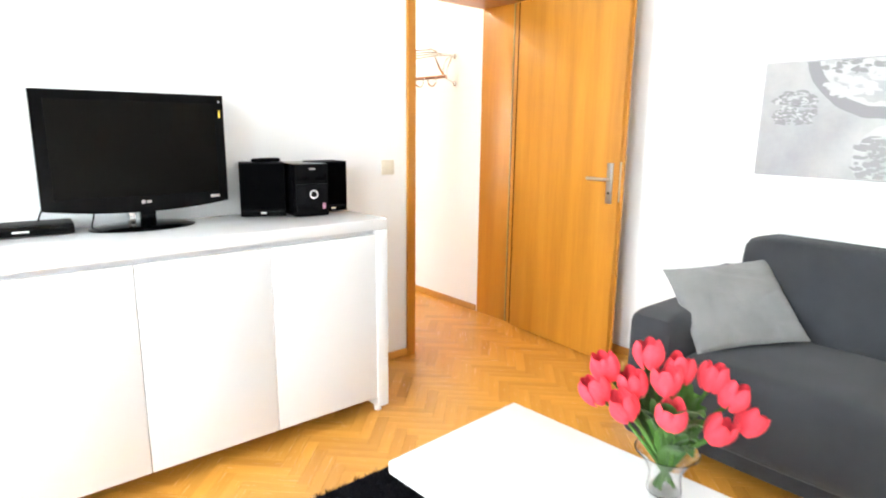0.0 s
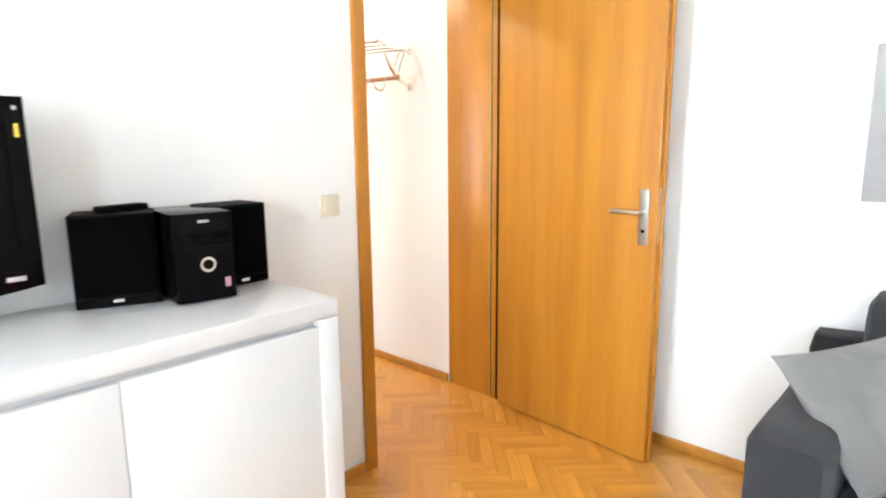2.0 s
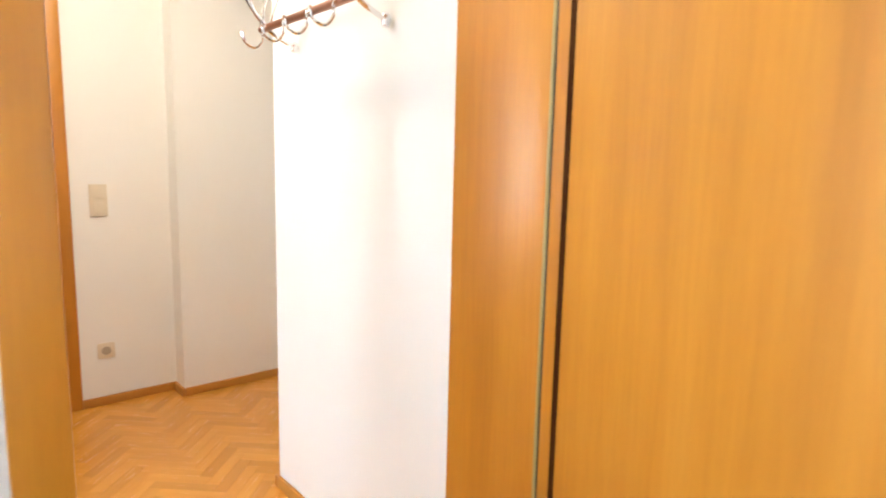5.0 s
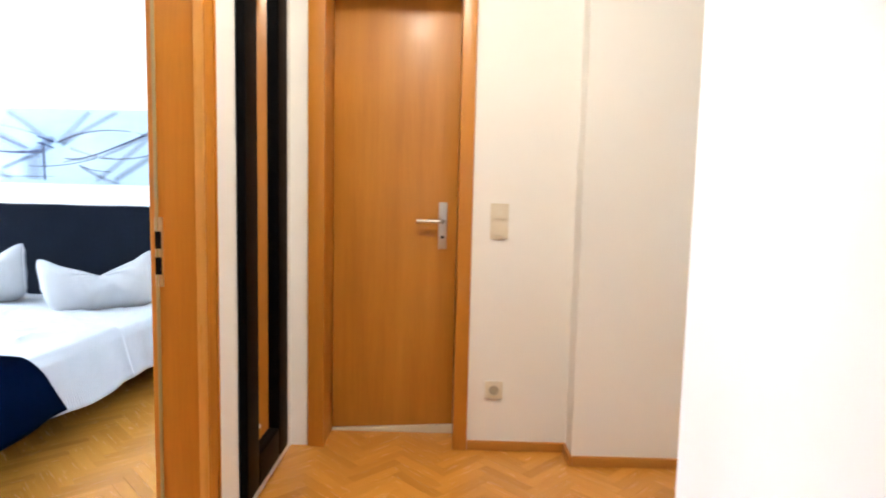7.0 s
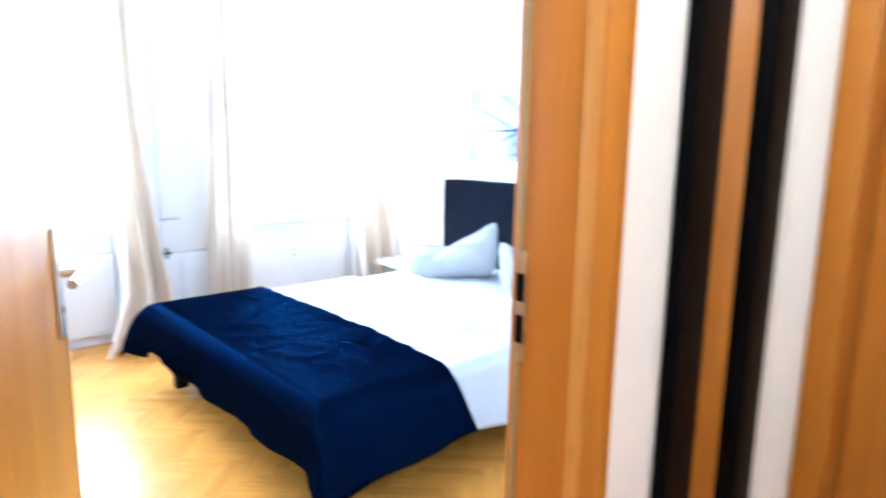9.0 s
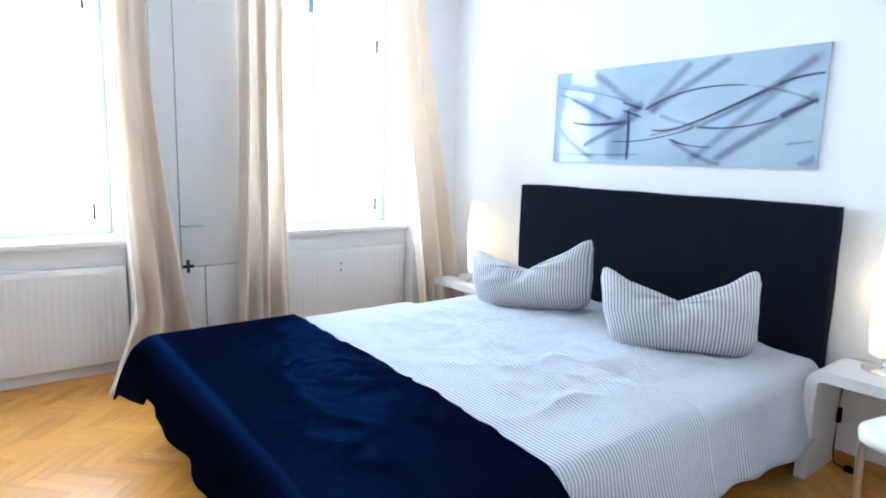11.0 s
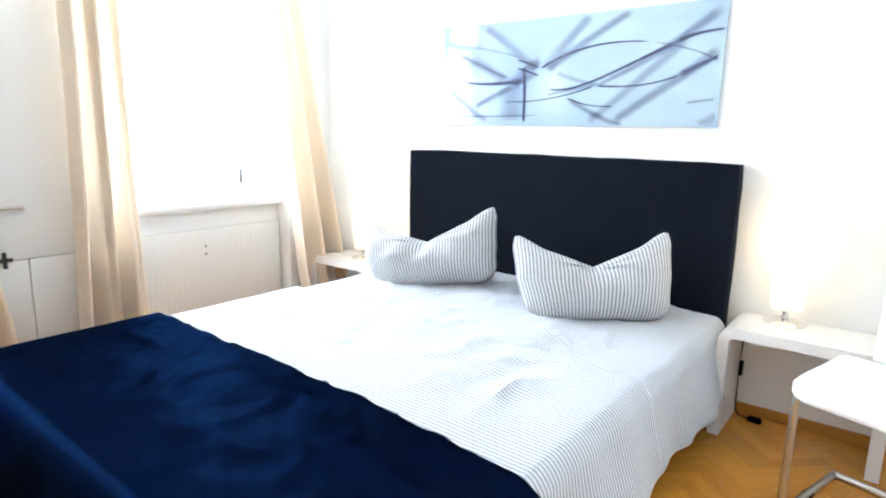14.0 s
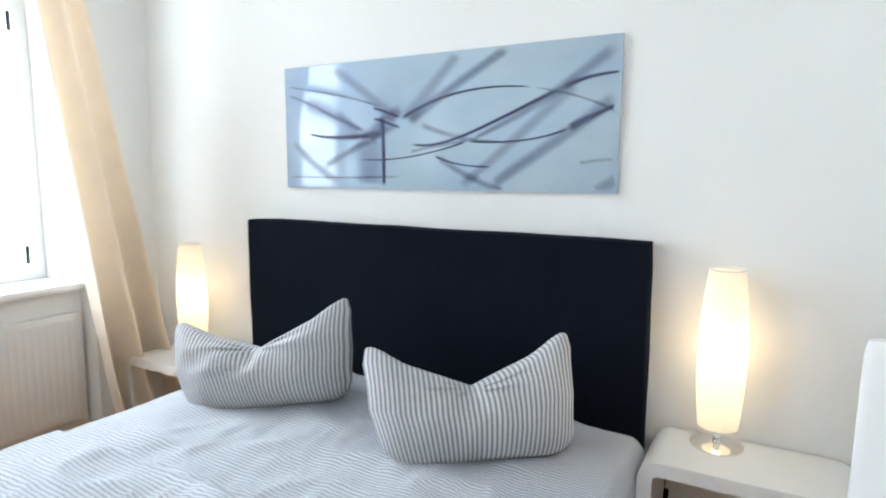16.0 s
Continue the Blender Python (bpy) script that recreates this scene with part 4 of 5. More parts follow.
def coat_rack():
    r = thing("coat_rack", "bent metal wall coat rack with coppery hook rail", "coat rack", (HALL_E, 1.01, 1.66))
    y0, y1 = -0.265, 0.262
    for y in (y0, y1):
        part("bracket", tube([(-0.012, y, 0.0), (-0.05, y, 0.012), (-0.105, y, 0.04), (-0.16, y, 0.10), (-0.20, y, 0.17)], 0.008), CHROME, r)
        for z, x in ((0.0, -0.016), (0.19, -0.016)):
            bl = lathe([(0, -0.022), (0.010, -0.020), (0.013, -0.01), (0.013, 0.008), (0.008, 0.016), (0, 0.018)], 14, None, (x, y, z))
            part("wall_fixing", bl, CHROME, r)
            part("wall_pin", cyl((0, y, z), (x, y, z), 0.006, n=10), CHROME, r)
        for dx in (0.0, 0.035):
            part("side_bar", tube([(-0.016, y, 0.19 - dx * 0.1), (-0.05 - dx, y, 0.17), (-0.085 - dx, y, 0.10), (-0.10 - dx * 0.6, y, 0.04)], 0.005), CHROME, r)
    for x, z in ((-0.03, 0.195), (-0.10, 0.20), (-0.17, 0.205), (-0.24, 0.215)):
        part("shelf_bar", tube([(x, y0, z), (x, (y0 + y1) / 2, z + 0.012), (x, y1, z)], 0.006), CHROME, r)
    for y in (y0, y1):
        part("shelf_arm", tube([(-0.016, y, 0.19), (-0.10, y, 0.198), (-0.17, y, 0.203), (-0.25, y, 0.225)], 0.006), CHROME, r)
    part("hook_rail", cyl((-0.115, y0 - 0.02, 0.042), (-0.115, y1 + 0.03, 0.042), 0.012, n=12), BRONZE, r, "coppery hook rail")
    for k in range(4):
        y = y0 + 0.07 + k * 0.145
        part("hook", tube([(-0.115, y, 0.05), (-0.135, y, 0.03), (-0.135, y, 0.0), (-0.155, y + 0.01, -0.025), (-0.185, y + 0.02, -0.01), (-0.195, y + 0.02, 0.02)], 0.005), CHROME, r)


def hall_lamp():
    d = thing("ceiling_lamp", "round opal glass hall ceiling lamp, switched on", "lamp", (0.30, 1.55, HIGH))
    part("canopy", cyl((0, 0, -0.03), (0, 0, 0), 0.14, n=32), WHITEPLASTIC, d)
    part("bowl", lathe([(0.0, -0.11), (0.08, -0.10), (0.14, -0.065), (0.155, -0.03)], 32), OPAL, d, "glowing opal glass bowl")


OPAL = glow("glowing_opal_glass", (1.0, 0.85, 0.63), HALL_GLOW)
mirror()
coat_rack()
hall_lamp()
switch(0.592, HALL_N, 1.068, 2)
socket(0.59, HALL_N, 0.288)


# ---- bedroom things ----
def bed():
    b = thing("bed", "double bed with a dark upholstered headboard", "bed")
    x0, x1, y0, y1 = -3.115, -1.37, 1.975, 4.08
    part("headboard", soft_box(x0, x1, 4.083, 4.172, 0.05, 1.054, 0.018, 0, 10), HEADCLOTH, b)
    part("bed_frame", soft_box(x0 + 0.05, x1 - 0.06, y0, y1 - 0.003, 0.13, 0.30, 0.02), HEADCLOTH, b)
    for x in (x0 + 0.15, x1 - 0.12):
        for y in (y0 + 0.07, y1 - 0.1):
            part("leg", box(x - 0.03, x + 0.03, y - 0.03, y + 0.03, 0, 0.135, 0.004), MATTBLACK, b)
    part("mattress", soft_box(x0 + 0.13, x1 - 0.09, y0 + 0.02, y1 - 0.006, 0.28, 0.400, 0.05), TICKING, b)


def duvet_sheet(x0, x1, y0, y1, top, side, seed, foot_calm, flare=1.0):
    """A quilt lying on the bed and falling past both sides, with rumples."""
    def fn(u, v):
        s = -side + (x1 - x0 + 2 * side) * u
        y = y0 + (y1 - y0) * v
        w = x1 - x0
        rr = 0.08
        calm = max(0.0, min(1.0, (y - foot_calm) / 0.35)) if foot_calm else 1.0
        if s < 0:
            t = -s
            x = x0 - min(t, rr) * 0.5 - max(0, t - rr) * 0.05
            z = top - (t * t / (2 * rr) if t < rr else rr / 2 + (t - rr) * 0.48)
        elif s > w:
            t = s - w
            hem = (0.5 + 0.5 * math.sin(y * 4.6 + 2.6)) * calm
            calm *= 1 - 0.8 * max(0.0, min(1.0, (y - 3.78) / 0.25))
            x = x1 + min(t, rr) * 0.55 + max(0, t - rr) * (0.05 + flare * (0.20 * calm + 0.10 * hem * t / side))
            z = top - (t * t / (2 * rr) if t < rr else (t - rr / 2) * (0.82 + 0.08 * hem))
            x += 0.008 * flare * calm * math.sin(y * 26 + 3 * noise.noise((y * 3, 1, seed))) * max(0, t - rr) / side
        else:
            x, z = x0 + s, top
        inside = max(0.0, min(1.0, s / 0.25)) * max(0.0, min(1.0, (w - s) / 0.25))
        ridge = lambda px, py, k: (1 - abs(noise.noise((px, py, k + seed)))) ** 6
        inside *= max(0.12, calm)
        z += inside * (0.018 * noise.noise((x * 2.2, y * 2.2, 1 + seed)) + 0.013 * ridge(x * 2.0 + y * 0.8, y * 2.6 - x * 0.9, 5)
                       + 0.009 * ridge(x * 5 - y * 1.4, y * 4.2 + x, 9) + 0.006 * ridge(x * 12 + y * 3, y * 3.4 - x * 2, 2) + 0.005 * ridge(x * 17 - y * 2, y * 4 + x, 4) + 0.003 * noise.noise((x * 14, y * 14, 3)))
        x += 0.012 * calm * noise.noise((y * 6, z * 3, 2)) * (1 if s < 0 or s > w else 0)
        return (x, y, z)
    return grid(130, int(60 * (y1 - y0)) + 8, fn, uv=lambda u, v: (u * (x1 - x0 + 2 * side), y0 + v * (y1 - y0)))


def duvet():
    d = thing("duvet", "grey and white finely striped duvet, slightly rumpled", "duvet")
    for name, bm, thick in (("cover", duvet_sheet(-2.97, -1.395, 2.00, 3.16, 0.452, 0.36, 0.0, 2.50), 0.026),
                            ("turned_down_sheet", duvet_sheet(-2.99, -1.400, 3.02, 4.07, 0.428, 0.35, 4.0, 0, 0.8), 0.012)):
        ob = part(name, bm, TICKING, d)
        md = ob.modifiers.new("thick", "SOLIDIFY")
        md.thickness = thick
        md.offset = -1


def throw():
    d = thing("throw_blanket", "dark navy velvet throw over the foot of the bed", "blanket")
    x0, x1, y0, y1 = -2.93, -1.395, 1.960, 2.515
    top, side, foot = 0.474, 0.29, 0.295

    def drop(t, rr):
        return t * t / (2 * rr) if t < rr else t - rr / 2

    def fn(u, v):
        s = -side + (x1 - x0 + 2 * side) * u
        q = -foot + (y1 - y0 + foot) * v
        w = x1 - x0
        x, y, z = x0 + s, y0 + q, top
        ts = max(0.0, -s, s - w)
        tf = max(0.0, -q)
        sgn = -1 if s < 0 else 1
        rr = 0.20 if s < 0 else 0.12
        if ts:
            x = (x0 if s < 0 else x1) + sgn * (min(ts, rr) * 0.82 + max(0, ts - rr) * 0.42)
        if tf:
            y = y0 - min(tf, 0.12) * 0.45 - max(0, tf - 0.12) * 0.10
        ds, df = drop(ts, rr), drop(tf, 0.12)
        z -= (ds ** 3 + df ** 3) ** (1 / 3) * (1 + 0.10 * max(0.0, 1 - q / 0.5) * (ts > 0))
        both = min(ts, tf)
        x += sgn * 0.12 * both
        y -= 0.25 * both
        z = max(z, 0.05)
        inside = max(0.0, min(1.0, s / 0.2)) * max(0.0, min(1.0, (w - s) / 0.2)) * max(0.0, min(1.0, q / 0.15))
        z += inside * (0.016 * noise.noise((x * 2.6, y * 2.6, 1)) + 0.016 * (1 - abs(noise.noise((x * 2.2 - y * 1.5, y * 3.0 + x * 0.6, 8)))) ** 5
                       + 0.009 * (1 - abs(noise.noise((x * 7, y * 6, 2)))) ** 5
                       + 0.005 * (1 - abs(noise.noise((x * 15 + y * 5, y * 13 - x * 4, 6)))) ** 4)
        hang = max(0.0, max(ts, tf) - 0.12) / 0.25
        y -= hang * (0.018 * math.sin(x * 14 + 2 * noise.noise((x * 3, 0, 1))) + 0.01 * noise.noise((x * 9, z * 4, 4))) * (1 if tf else 0)
        x += sgn * hang * 0.012 * math.sin(y * 17 + 1) * (1 if ts else 0)
        y += (0.015 * noise.noise((x * 1.7, 3, 1)) + 0.012 - 0.07 * u + (0.25 * max(0.0, ts - 0.1) if s > w else 0.0)) * v
        return (x, y, z)
    ob = part("cloth", grid(130, 60, fn), VELVET, d)
    md = ob.modifiers.new("thick", "SOLIDIFY")
    md.thickness = 0.007
    md.offset = 1
    part("hem", tube([fn(k / 40, 1.0) for k in range(41)], 0.006, 6), VELVET, d, "rolled navy hem")


def pillow(x, y, z, lean, turn, roll, wide):
    p = thing("pillow", "plumped striped pillow with a dented top edge", "pillow", (x, y, z), 0, "pillows on the bed")
    p.matrix_basis = pose(x, y, z, lean, roll, turn)
    part("cover", cushion_mesh(wide, 0.350, 0.27, 0.11, 48, x * 3), TICKING_PILLOW, p)


def bent_shelf(w, d, h, t, r):
    """An upturned U of thick board with rounded corners, its section extruded along y."""
    outer, inner = [], []
    for cx, cz, a0, a1 in ((w / 2 - r, h - r, 0, 90), (-w / 2 + r, h - r, 90, 180)):
        for k in range(9):
            a = radians(a0 + (a1 - a0) * k / 8)
            outer.append((cx + r * math.cos(a), cz + r * math.sin(a)))
            ri = max(0.004, r - t)
            inner.append((cx + ri * math.cos(a), cz + ri * math.sin(a)))
    outer = [(w / 2, 0)] + outer + [(-w / 2, 0)]
    inner = [(w / 2 - t, 0)] + inner + [(-w / 2 + t, 0)]
    bm = bmesh.new()
    rows = []
    for y in (-d / 2, d / 2):
        rows.append(([bm.verts.new((x, y, z)) for x, z in outer], [bm.verts.new((x, y, z)) for x, z in inner]))
    (oa, ia), (ob, ib) = rows
    for k in range(len(outer) - 1):
        bm.faces.new((oa[k], ob[k], ob[k + 1], oa[k + 1]))
        bm.faces.new((ia[k], ia[k + 1], ib[k + 1], ib[k]))
        bm.faces.new((oa[k], oa[k + 1], ia[k + 1], ia[k]))
        bm.faces.new((ob[k], ib[k], ib[k + 1], ob[k + 1]))
    for k in (0, len(outer) - 1):
        bm.faces.new((oa[k], ia[k], ib[k], ob[k]))
    bmesh.ops.recalc_face_normals(bm, faces=bm.faces)
    return bm


def nightstand(x, y, h):
    n = thing("nightstand", "white lacquered bent bedside table", "bedside table", (x, y, 0), 0, "bedside tables")
    for name, keep in (("top_board", lambda q: q.z > h - 0.0602), ("side_board", lambda q: q.z < h - 0.0602 and q.x < 0), ("side_board", lambda q: q.z < h - 0.0602 and q.x > 0)):
        bm = bent_shelf(0.56, 0.28, h, 0.042, 0.06)
        bmesh.ops.delete(bm, geom=[f for f in bm.faces if not keep(f.calc_center_median())], context="FACES")
        part(name, bm, LACQUER_SATIN, n)


def table_lamp(x, y, z, watts):
    t = thing("table_lamp", "white pleated fabric table lamp, switched on", "lamp", (x, y, z), 0, "bedside lamps")
    part("base", lathe([(0, 0), (0.075, 0), (0.076, 0.004), (0.06, 0.010), (0.012, 0.014), (0.010, 0.075), (0, 0.075)], 32), CHROME, t, "round chrome base")
    bm = bmesh.new()
    n = 96
    rings = []
    for k in range(19):
        f = k / 18
        r = 0.043 + 0.024 * math.sin(math.pi * min(1, 0.15 + 0.80 * f)) ** 0.9
        rings.append([bm.verts.new(((r + (0.0012 if j % 2 else -0.0012)) * math.cos(2 * math.pi * j / n), (r + (0.0012 if j % 2 else -0.0012)) * math.sin(2 * math.pi * j / n), 0.062 + 0.478 * f)) for j in range(n)])
    for a, b in zip(rings, rings[1:]):
        for j in range(n):
            bm.faces.new((a[j], a[(j + 1) % n], b[(j + 1) % n], b[j]))
    part("shade", bm, SHADEMAT, t, "glowing pleated white shade")
    part("shade_ring", lathe([(0.0465, 0.536), (0.0495, 0.540), (0.0475, 0.543), (0.0455, 0.540), (0.0465, 0.536)], 48), WHITEPLASTIC, t)
    part("bulb", lathe([(0, 0.10), (0.016, 0.11), (0.022, 0.15), (0.014, 0.19), (0, 0.20)], 16), BULB, t)
    lamp = bpy.data.lights.new("bulb_light", "POINT")
    lamp.energy = watts
    lamp.color = (1.0, 0.72, 0.40)
    lamp.shadow_soft_size = 0.03
    lo = new("bulb_light", lamp)
    lo.parent = t
    lo.location = (0, 0, 0.31)


def lamp_cord():
    c = thing("lamp_cord", "black lamp cord with inline switch hanging down", "cord", (-1.30, 4.155, 0))
    part("cord", tube([(0.09, -0.01, 0.40), (0.02, 0.0, 0.38), (0.0, 0.0, 0.27), (0.0, 0.0, 0.13), (0.01, -0.02, 0.02), (0.04, -0.04, 0.008), (0.08, -0.05, 0.006)], 0.003, 6), MATTBLACK, c)
    part("inline_switch", box(-0.014, 0.014, -0.012, 0.010, 0.17, 0.235, 0.006), MATTBLACK, c)
    part("plug", box(0.06, 0.115, -0.065, -0.035, 0.0, 0.022, 0.008), MATTBLACK, c)


def bed_picture():
    p = thing("glass_picture", "pale blue glass picture with dark sweeping lines", "picture", (-2.215, BED_N, 1.45))
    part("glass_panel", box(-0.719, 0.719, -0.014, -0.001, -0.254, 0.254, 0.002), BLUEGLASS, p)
    W, H = 0.716, 0.251

    layers = itertools.count(1)

    def stroke(p0, p1, p2, p3, w0, w1, tone):
        """A printed brush sweep, laid over the earlier ones; its ink thins towards both edges."""
        rise = 0.0142 + 0.0001 * next(layers)
        fine = []
        for k in range(25):
            t = k / 24
            q = [(1 - t) ** 3, 3 * t * (1 - t) ** 2, 3 * t * t * (1 - t), t ** 3]
            fine.append(Vector((W * sum(c * e[0] for c, e in zip(q, (p0, p1, p2, p3))), 0, H * sum(c * e[1] for c, e in zip(q, (p0, p1, p2, p3))))))
        bm = bmesh.new()
        lay = bm.loops.layers.uv.verify()
        prev = None
        for k, q in enumerate(fine):
            dr = (fine[min(k + 1, 24)] - fine[max(k - 1, 0)]).normalized()
            nn = Vector((-dr.z, 0, dr.x)) * (w0 + (w1 - w0) * k / 24) / 2
            row = [bm.verts.new((max(-W, min(W, e.x)), -rise, max(-H, min(H, e.z)))) for e in (q - nn, q + nn)]
            if prev:
                f = bm.faces.new((prev[0], prev[1], row[1], row[0]))
                for lp, uv in zip(f.loops, (((k - 1) / 24, 0), ((k - 1) / 24, 1), (k / 24, 1), (k / 24, 0))):
                    lp[lay].uv = uv
            prev = row
        part("printed_stroke", bm, tone, p)

    stroke((-0.18, 0.05), (0.04, 0.41), (0.31, 0.53), (0.59, 0.42), 0.020, 0.008, INKS[2])
    stroke((0.59, 0.42), (0.77, 0.31), (0.88, 0.22), (0.99, 0.03), 0.008, 0.014, INKS[1])
    stroke((-0.11, -0.31), (0.11, -0.45), (0.37, -0.01), (0.74, 0.39), 0.014, 0.020, INKS[2])
    stroke((0.74, 0.39), (0.83, 0.51), (0.92, 0.53), (1.0, 0.54), 0.023, 0.013, INKS[2])
    stroke((0.24, -0.29), (0.44, -0.34), (0.62, -0.31), (0.77, -0.15), 0.010, 0.011, INKS[2])
    stroke((0.77, -0.15), (0.85, -0.03), (0.92, 0.04), (0.98, 0.13), 0.034, 0.017, INKS[2])
    stroke((-0.45, -0.54), (-0.18, -0.59), (0.04, -0.45), (0.24, -0.29), 0.008, 0.011, INKS[2])
    stroke((0.26, -0.27), (0.44, -0.06), (0.65, 0.19), (1.0, 0.91), 0.020, 0.063, INKS[1])
    stroke((0.19, -0.96), (0.37, -0.62), (0.59, -0.04), (0.82, 0.47), 0.049, 0.063, INKS[0])
    stroke((0.37, -0.95), (0.56, -0.55), (0.79, -0.21), (0.99, 0.27), 0.056, 0.063, INKS[1])
    stroke((-0.14, 0.04), (0.0, 0.46), (0.07, 0.66), (0.19, 0.99), 0.085, 0.056, INKS[0])
    stroke((-0.12, -0.0), (0.07, 0.4), (0.24, 0.63), (0.47, 1.0), 0.056, 0.049, INKS[1])
    stroke((-0.98, 0.55), (-0.82, 0.45), (-0.66, 0.15), (-0.39, -0.11), 0.014, 0.025, INKS[1])
    stroke((-0.82, -0.1), (-0.71, -0.2), (-0.5, -0.2), (-0.29, -0.14), 0.008, 0.037, INKS[2])
    stroke((-0.98, 0.7), (-0.77, 0.59), (-0.54, 0.5), (-0.3, 0.28), 0.011, 0.011, INKS[1])
    stroke((-0.64, 0.95), (-0.47, 0.68), (-0.35, 0.38), (-0.18, 0.05), 0.063, 0.056, INKS[0])
    stroke((-0.84, 0.41), (-0.66, 0.24), (-0.56, 0.09), (-0.45, -0.15), 0.085, 0.070, INKS[0])
    stroke((0.04, -0.49), (0.14, -0.62), (0.24, -0.66), (0.37, -0.66), 0.011, 0.007, INKS[2])
    stroke((0.06, -0.51), (0.19, -0.75), (0.33, -0.91), (0.45, -1.03), 0.037, 0.034, INKS[1])
    stroke((-0.29, 0.15), (-0.28, -0.26), (-0.28, -0.61), (-0.28, -0.97), 0.028, 0.023, INKS[2])
    stroke((-0.38, -0.23), (-0.38, -0.48), (-0.38, -0.7), (-0.38, -0.95), 0.183, 0.169, INKS[0])
    stroke((-0.71, -0.66), (-0.54, -0.43), (-0.39, -0.25), (-0.18, 0.0), 0.042, 0.042, INKS[1])
    stroke((-0.98, -0.83), (-0.71, -0.84), (-0.45, -0.84), (-0.16, -0.81), 0.011, 0.011, INKS[1])
    stroke((-0.95, -0.21), (-0.84, -0.56), (-0.75, -0.7), (-0.58, -0.94), 0.042, 0.049, INKS[0])
    stroke((-0.05, -0.01), (0.11, -0.2), (0.28, -0.31), (0.41, -0.3), 0.034, 0.014, INKS[0])
    stroke((0.82, -0.61), (0.88, -0.59), (0.93, -0.57), (0.98, -0.56), 0.017, 0.017, INKS[0])
    stroke((0.9, -1.0), (0.94, -0.93), (0.97, -0.87), (1.0, -0.82), 0.056, 0.056, INKS[0])
    stroke((-0.11, -0.44), (0.0, -0.36), (0.11, -0.34), (0.24, -0.27), 0.020, 0.014, INKS[1])
    # the knot where the sweeps cross
    stroke((-0.38, -0.22), (-0.32, -0.05), (-0.27, 0.08), (-0.16, 0.24), 0.090, 0.060, INKS[1])
    for k in range(2):
        z = -0.06 + 0.16 * k
        stroke((-0.35, z + 0.16), (-0.28, z + 0.12), (-0.24, z + 0.06), (-0.17, z), 0.014, 0.012, INKS[2])


def wall_cupboard():
    c = thing("wall_cupboard", "white built-in cupboard between the bedroom windows", "cupboard", (LIV_W, 0, 0))
    part("side_panel", box(0.0, 0.020, 2.16, 2.271, 0.06, 2.30, 0.003), LACQUER_SATIN, c)
    part("upper_door", box(0.0, 0.022, 2.275, 2.62, 0.566, 2.30, 0.003), LACQUER_SATIN, c)
    part("lower_door", box(0.0, 0.022, 2.275, 2.396, 0.06, 0.562, 0.003), LACQUER_SATIN, c)
    part("lower_door", box(0.0, 0.022, 2.400, 2.62, 0.06, 0.562, 0.003), LACQUER_SATIN, c)
    part("handle", tube([(0.022, 2.285, 0.795), (0.045, 2.29, 0.795), (0.048, 2.33, 0.798), (0.045, 2.385, 0.795), (0.022, 2.39, 0.795)], 0.0075, 8), NICKEL, c, "slim bow handle")
    k = part("cross_knob", box(0.022, 0.036, 2.298, 2.314, 0.534, 0.606, 0.004), DARKMETAL, c, "dark cross-shaped knob")
    part("cross_arm", box(0.024, 0.038, 2.276, 2.336, 0.562, 0.578, 0.004), DARKMETAL, k)


def radiator(y0, y1, z0, z1, ribs, back):
    r = thing("radiator", "white panel radiator under the bedroom window", "radiator", (0, 0, 0), 0, "radiators")
    x0, x1 = -3.99, back
    part("panel", box(x0, x1, y0, y1, z0, z1, 0.008), LACQUER_SATIN, r)
    rise = 0.006 if ribs else 0.0014
    k = int((y1 - y0 - 0.04) / 0.033)
    for i in range(k):
        y = y0 + 0.03 + i * 0.033
        part("rib", box(x1 - 0.001, x1 + rise, y, y + 0.018, z0 + 0.03, z1 - 0.03, 0.0008, 1), LACQUER_SATIN, r)
    for y in (y0 + 0.1, y1 - 0.1):
        if not ribs:
            part("air_plug", cyl((x1 - 0.002, (y0 + y1) / 2 + 0.045, 0.30 + y * 0.05), (x1 + 0.006, (y0 + y1) / 2 + 0.045, 0.30 + y * 0.05), 0.008, n=12), SOCKETGREY, r)
        part("wall_bracket", box(-4.001, x0 + 0.001, y - 0.02, y + 0.02, z0 + 0.1, z1 - 0.1), WHITEPLASTIC, r)


def curtain(y0, y1, yb0, yb1, waves, seed, depth=0.062, start=0.35, power=1.4, pool=0.0):
    c = thing("curtain", "heavy beige linen curtain reaching the floor", "curtain", (0, 0, 0), 0, "bedroom curtains")
    rng = random.Random(seed)
    ph = rng.uniform(0, 6)

    def fn(u, v):
        z = 2.62 * (1 - v) + 0.012
        k = max(0.0, v - start) / (1 - start)
        a = y0 + (yb0 - y0) * k ** power
        b = y1 + (yb1 - y1) * k ** power
        a -= pool * max(0.0, v - 0.86) / 0.14
        w = u + 0.02 * math.sin(3 * v + ph)
        fold = math.sin(2 * math.pi * waves * w + ph + 0.8 * math.sin(v * 2 + ph)) + 0.45 * math.sin(2 * math.pi * waves * 1.9 * w + 1.7 * ph)
        x = LIV_W + 0.16 + depth * fold * (0.75 + 0.4 * v) + 0.05 * max(0, v - 0.9) * 10 * abs(math.sin(5 * u + ph))
        y = a + (b - a) * u + 0.012 * math.cos(2 * math.pi * waves * w)
        return (x, y, max(z, 0.012 + 0.02 * abs(math.sin(u * 9 + ph))))
    ob = part("cloth", grid(90, 50, fn), CURTAINCLOTH, c)
    md = ob.modifiers.new("thick", "SOLIDIFY")
    md.thickness = 0.004


